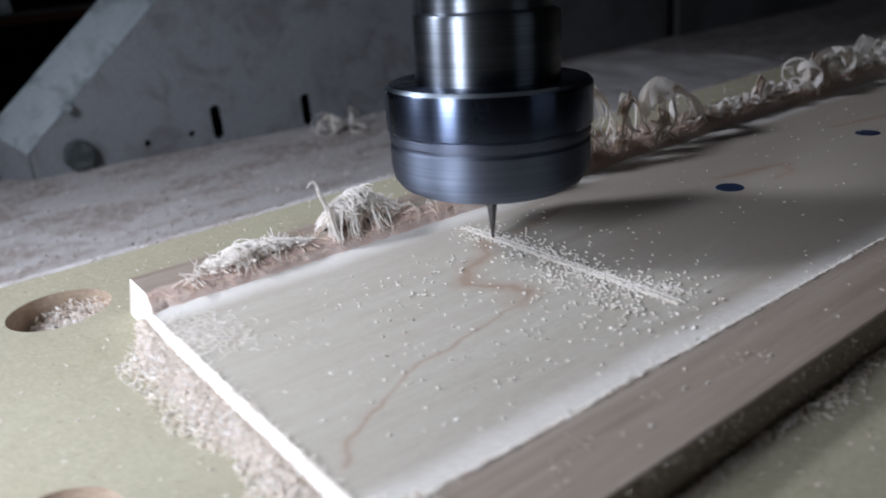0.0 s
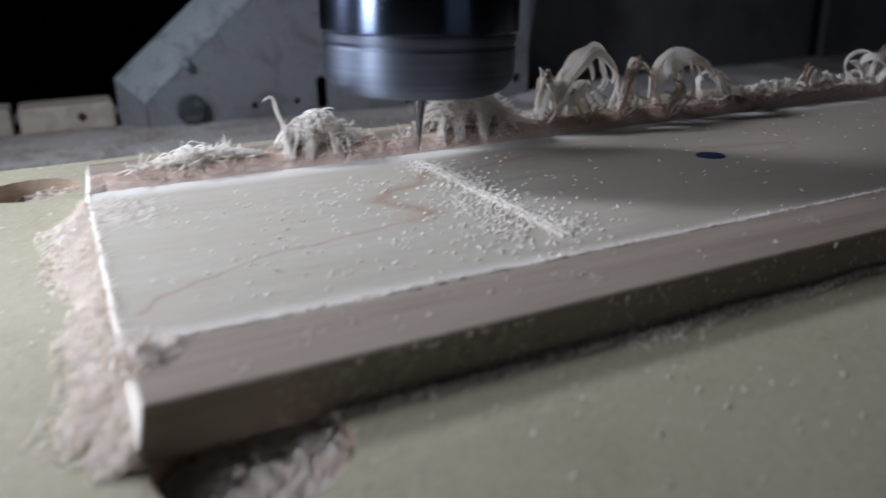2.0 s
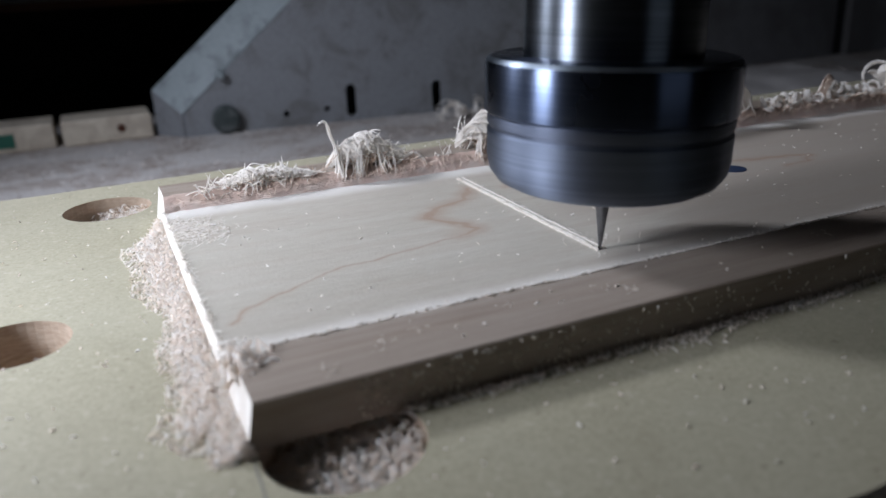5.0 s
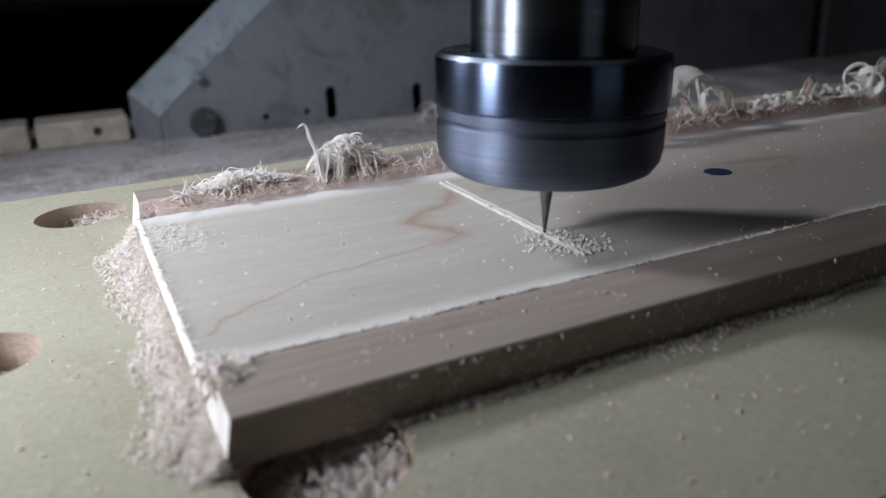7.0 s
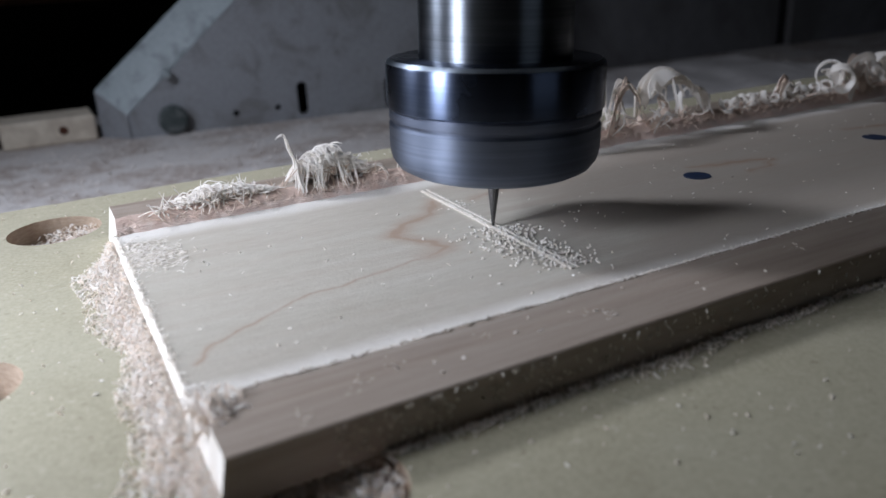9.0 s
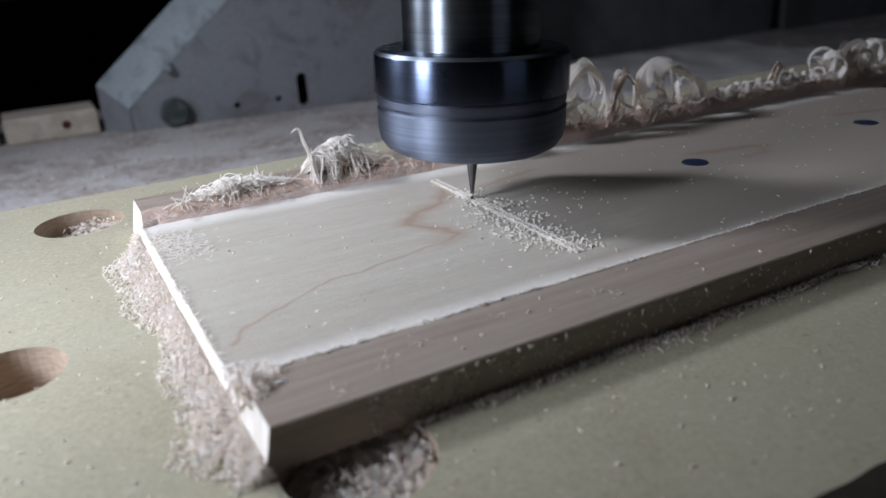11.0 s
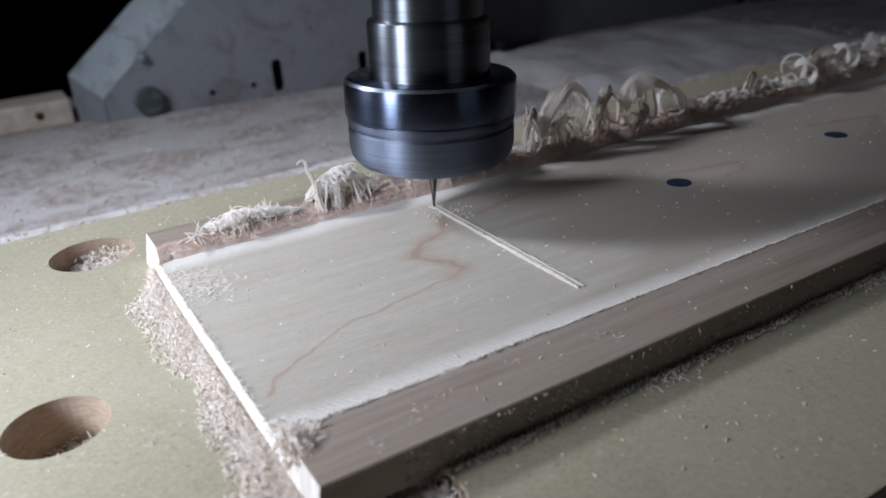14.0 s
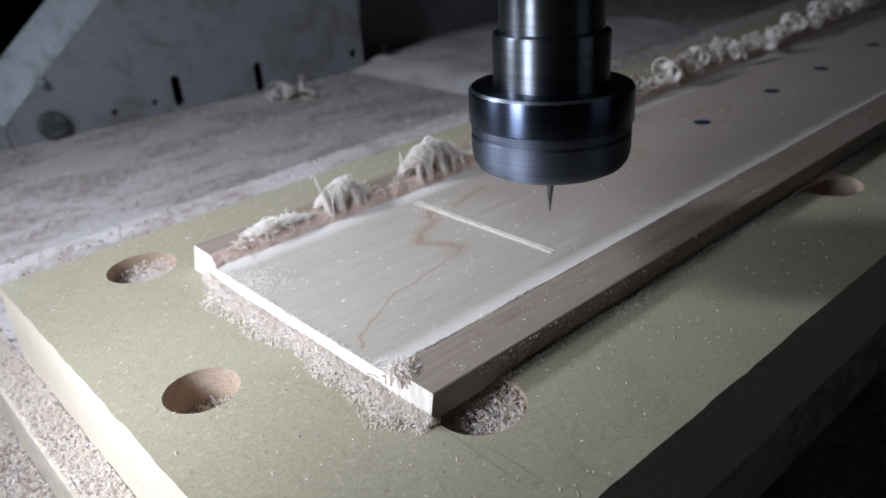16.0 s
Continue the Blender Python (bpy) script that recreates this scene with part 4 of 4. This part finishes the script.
    def low_left(n):
        return np.stack([rng.uniform(-1.06, -0.88, n), rng.uniform(-0.6, 3.6, n), -0.494 + rng.uniform(0, 0.025, n)], 1)
    heap("ledge_sawdust", 6500, low_left, "white chips on the ledge beside the fibreboard", ((0.014, 0.034), (0.003, 0.009), (0.0015, 0.003)))

    def lower_left(n):
        return np.stack([rng.uniform(-1.6, -1.08, n), rng.uniform(-0.6, 3.6, n), -0.865 + rng.uniform(0, 0.03, n)], 1)
    heap("lower_ledge_sawdust", 7500, lower_left, "white chips on the lower ledge", ((0.014, 0.038), (0.004, 0.011), (0.002, 0.004)))

    def bed_dust(n):
        x = rng.uniform(-2.5, 12, n)
        y = rng.uniform(2.8, 4.35, n)
        return np.stack([x, y, np.full(n, -0.495)], 1)
    heap("bed_chips", 3500, bed_dust, "grey-white chips on the dusty bed", ((0.01, 0.05), (0.006, 0.015), (0.002, 0.008)), GREYDUST)

    def rear_dust(n):
        return np.stack([rng.uniform(-3, 14, n), rng.uniform(6, 10.8, n), np.full(n, -1.32)], 1)
    heap("rear_chips", 4000, rear_dust, "pale chips on the rear of the bed", ((0.02, 0.08), (0.01, 0.025), (0.003, 0.012)), GREYDUST)
    # drift of dust on the rear of the bed, paled and raised for the light there
    n = 70
    verts, faces = [], []
    for i in range(n):
        for j in range(24):
            x, y = 6.8 + 6.5 * i / (n - 1), 6.6 + 4.4 * j / 23
            edge = min(i, n - 1 - i) / 8, min(j, 23 - j) / 4
            hgt = 0.2 * min(1, edge[0]) * min(1, edge[1]) * (0.8 + 0.35 * noise.fractal((x * 1.3, y * 1.3, 3), 1.0, 2.0, 4)) - 0.01
            verts.append((x, y, -1.325 + hgt))
    for i in range(n - 1):
        for j in range(23):
            k = i * 24 + j
            faces.append((k, k + 24, k + 25, k + 1))
    tagged(raw("dust_drift", verts, faces, DRIFT, smooth=60), "low drift of fine wood dust on the bed, paled as if lit", "sawdust", kind="stuff")
    # pencil lines on the spoilboard
    for line in ([(-0.01, -0.03), (-0.012, -0.16), (-0.02, -0.335), (-0.025, -0.5)], [(0.03, -0.255), (0.034, -0.32), (0.037, -0.41), (0.03, -0.55)]):
        p = eased([(*q, 0.001) for q in line], 12)
        raw("pencil_line", *strand(p, 0.0028, 0.0005), PENCIL, SPOIL, "grey pencil line")


sawdust()


# ---- spindle ----
def spindle():
    ob = thing("spindle", (0, 0, 0), "dark steel milling spindle with round collet nut and pointed bit", "milling spindle")
    part("bit", lathe([(0.003, 0.0), (0.006, 0.03), (0.014, 0.1), (0.025, 0.19), (0.034, 0.26), (0.036, 0.34)], 20), BIT, ob, "slender pointed engraving bit", 40)
    nut = part("collet_nut", lathe([(0.05, 0.25), (0.26, 0.244), (0.315, 0.252), (0.355, 0.273), (0.378, 0.306), (0.386, 0.345), (0.387, 0.428), (0.381, 0.434), (0.378, 0.437)], 96), NUT_GREY, ob, "grey turned lower nut face", 30)
    part("groove_band", lathe([(0.378, 0.437), (0.379, 0.446), (0.385, 0.45), (0.387, 0.454), (0.387, 0.478), (0.383, 0.484)], 96), BAND, nut, "dull grey band above the groove", 30)
    part("upper_ring", lathe([(0.383, 0.484), (0.39, 0.487), (0.396, 0.493), (0.396, 0.636), (0.393, 0.644)], 96), NUT, nut, "polished blackened ring", 30)
    part("rim", lathe([(0.393, 0.644), (0.388, 0.651), (0.379, 0.657)], 96), RIM, nut, "rim in bright steel as its highlight", 30)
    part("ring_top", lathe([(0.379, 0.657), (0.362, 0.661), (0.27, 0.66)], 96), NUT, nut, smooth=30)
    part("nose", lathe([(0.276, 0.63), (0.276, 0.89), (0.272, 0.902), (0.249, 0.912)], 72), SHAFT, ob, "turned steel nose", 30)
    part("shaft", lathe([(0.247, 0.9), (0.247, 1.66)], 72), SHAFT, ob, "bright turned shaft", 30)
    # unseen body, added and sized to throw shade over the board's right
    part("housing", lathe([(0.6, 1.65), (1.03, 1.66), (1.06, 1.7), (1.06, 6.0)], 64), SHEET, ob, "unseen grey motor housing, sized for its shadow", 30)
    return ob


SPINDLE = spindle()


# ---- crumbs thrown by the cutter ----
def crumb_groups():
    """Groups of crumbs that lie still together, and are blown away together."""
    rng = np.random.default_rng(44)
    first, second, last = [], [], []

    def group(c, n, sx, sy, label):
        p = rng.normal(0, 1, (n, 3)) * (sx, sy, 0)
        p[:, 2] = 0.003
        v, f = chips(rng, p, (0.006, 0.012), (0.004, 0.008), (0.003, 0.005), 0.6)
        ob = raw("wood_crumbs", v, f, CRUMB)
        return tagged(ob, label, "wood crumbs", "crumbs thrown by the cutter", "stuff"), (c[0], c[1], floor_z(c[0]))
    for i in range(34):
        y = G0 + 0.03 + (G1 - G0 - 0.06) * (i / 33)
        first.append(group((GX + rng.normal(0, 0.035), y), 22, 0.035, 0.025, "white wood crumbs heaped beside the groove"))
    for i in range(26):
        c = (GX + rng.normal(-0.14, 0.2), rng.uniform(0.42, 1.45))
        first.append(group(c, 9, 0.1, 0.1, "white wood crumbs strewn over the milled board"))
    for i in range(14):
        c = (GX + rng.normal(-0.07, 0.09), rng.uniform(0.45, 0.95))
        first.append(group(c, 14, 0.06, 0.07, "white wood crumbs strewn beside the groove"))
    for i in range(10):
        c = (rng.uniform(0.25, 1.0), rng.uniform(0.45, 1.4))
        first.append(group(c, 9, 0.13, 0.13, "few white wood crumbs strewn over the milled board"))
    for i in range(26):
        y = G0 + 0.02 + 0.82 * (i / 25)
        second.append((group((GX + rng.normal(0.01, 0.04), y), 26, 0.05, 0.025, "white wood crumbs heaped beside the groove"), y))
    for i in range(12):
        y = rng.uniform(0.5, 1.2)
        second.append((group((GX + rng.normal(0.02, 0.13), y), 9, 0.09, 0.06, "white wood crumbs strewn beside the groove"), y))
    for i in range(4):
        y = 1.45 + 0.045 * i
        last.append((group((GX + rng.normal(0, 0.03), y - 0.03), 12, 0.06, 0.04, "few white wood crumbs at the groove's end"), y))
    return first, second, last


FIRST, SECOND, LAST = crumb_groups()

# spindle: seconds, y, z of the bit's point
TOOL = [(0.0, 1.417, 0.06), (0.5, 1.484, 0.06), (1.0, 1.55, 0.06), (1.35, 1.596, 0.06), (1.5, 1.596, 0.062), (1.8, 1.596, 0.08), (2.0, 1.596, 0.13), (2.3, 1.596, 0.28), (2.45, 1.57, 0.315), (2.6, 1.44, 0.315), (3.0, 1.0, 0.29), (3.4, 0.6, 0.31), (3.5, 0.525, 0.31), (3.6, 0.512, 0.3), (3.8, 0.512, 0.21), (4.0, 0.512, 0.16), (4.2, 0.512, 0.113), (4.5, 0.512, 0.06), (4.96, 0.512, 0.06), (7.0, 0.766, 0.06), (9.0, 1.017, 0.06), (11.5, 1.327, 0.06), (13.65, 1.596, 0.06), (14.1, 1.596, 0.07), (14.4, 1.596, 0.16), (14.8, 1.596, 0.31), (14.9, 1.57, 0.32), (15.0, 1.47, 0.32), (15.3, 1.15, 0.315), (15.6, 0.82, 0.31), (15.8, 0.61, 0.31), (15.95, 0.52, 0.31), (16.0, 0.512, 0.305)]


def motions():
    rng = np.random.default_rng(55)
    walk(SPINDLE, [(t, pose(GX * U, y * U, z * U, 0, 2.5, 0)) for t, y, z in TOOL])

    def at(p, dz=0.0, turn=0.0):
        return pose(p[0] * U, p[1] * U, (p[2] + dz) * U, 0, 0, turn)

    def blown(p, t):
        """Rows of a group that an air jet sweeps off over the near edge of the board at t."""
        side = rng.normal(0, 0.25)
        down = (p[0] + side * 2.5, -1.1 - rng.uniform(0, 1.6), -1.35)
        lag = t + (p[1] - 0.5) * 0.08 + rng.uniform(0, 0.12)
        mid = ((p[0] * 1.4 + down[0] * 0.6) / 2, p[1] * 0.4 - 0.25, 0.2)
        low = (down[0], down[1] * 0.7, -0.5)
        return [(lag, at(p)), (lag + 0.14, at(mid, 0, 50)), (lag + 0.27, at(low, 0, 100)), (lag + 0.4, at(down, 0, 140)), (16.0, at(down, 0, 140))]
    for ob, p in FIRST:
        walk(ob, [(0.0, at(p))] + blown(p, 2.03))
    for (ob, p), y in SECOND:
        t = 4.96 + (y - G0) / 0.1255
        inside = (p[0], p[1], p[2] - 0.07)
        walk(ob, [(0.0, at(inside)), (t, at(inside)), (t + 0.1, at(p, 0.03)), (t + 0.2, at(p))] + blown(p, 11.5))
    for (ob, p), y in LAST:
        t = 12.2 + (y - 1.42) / 0.1255
        inside = (p[0], p[1], p[2] - 0.07)
        walk(ob, [(0.0, at(inside)), (t, at(inside)), (t + 0.1, at(p, 0.03)), (t + 0.2, at(p)), (16.0, at(p))])


motions()
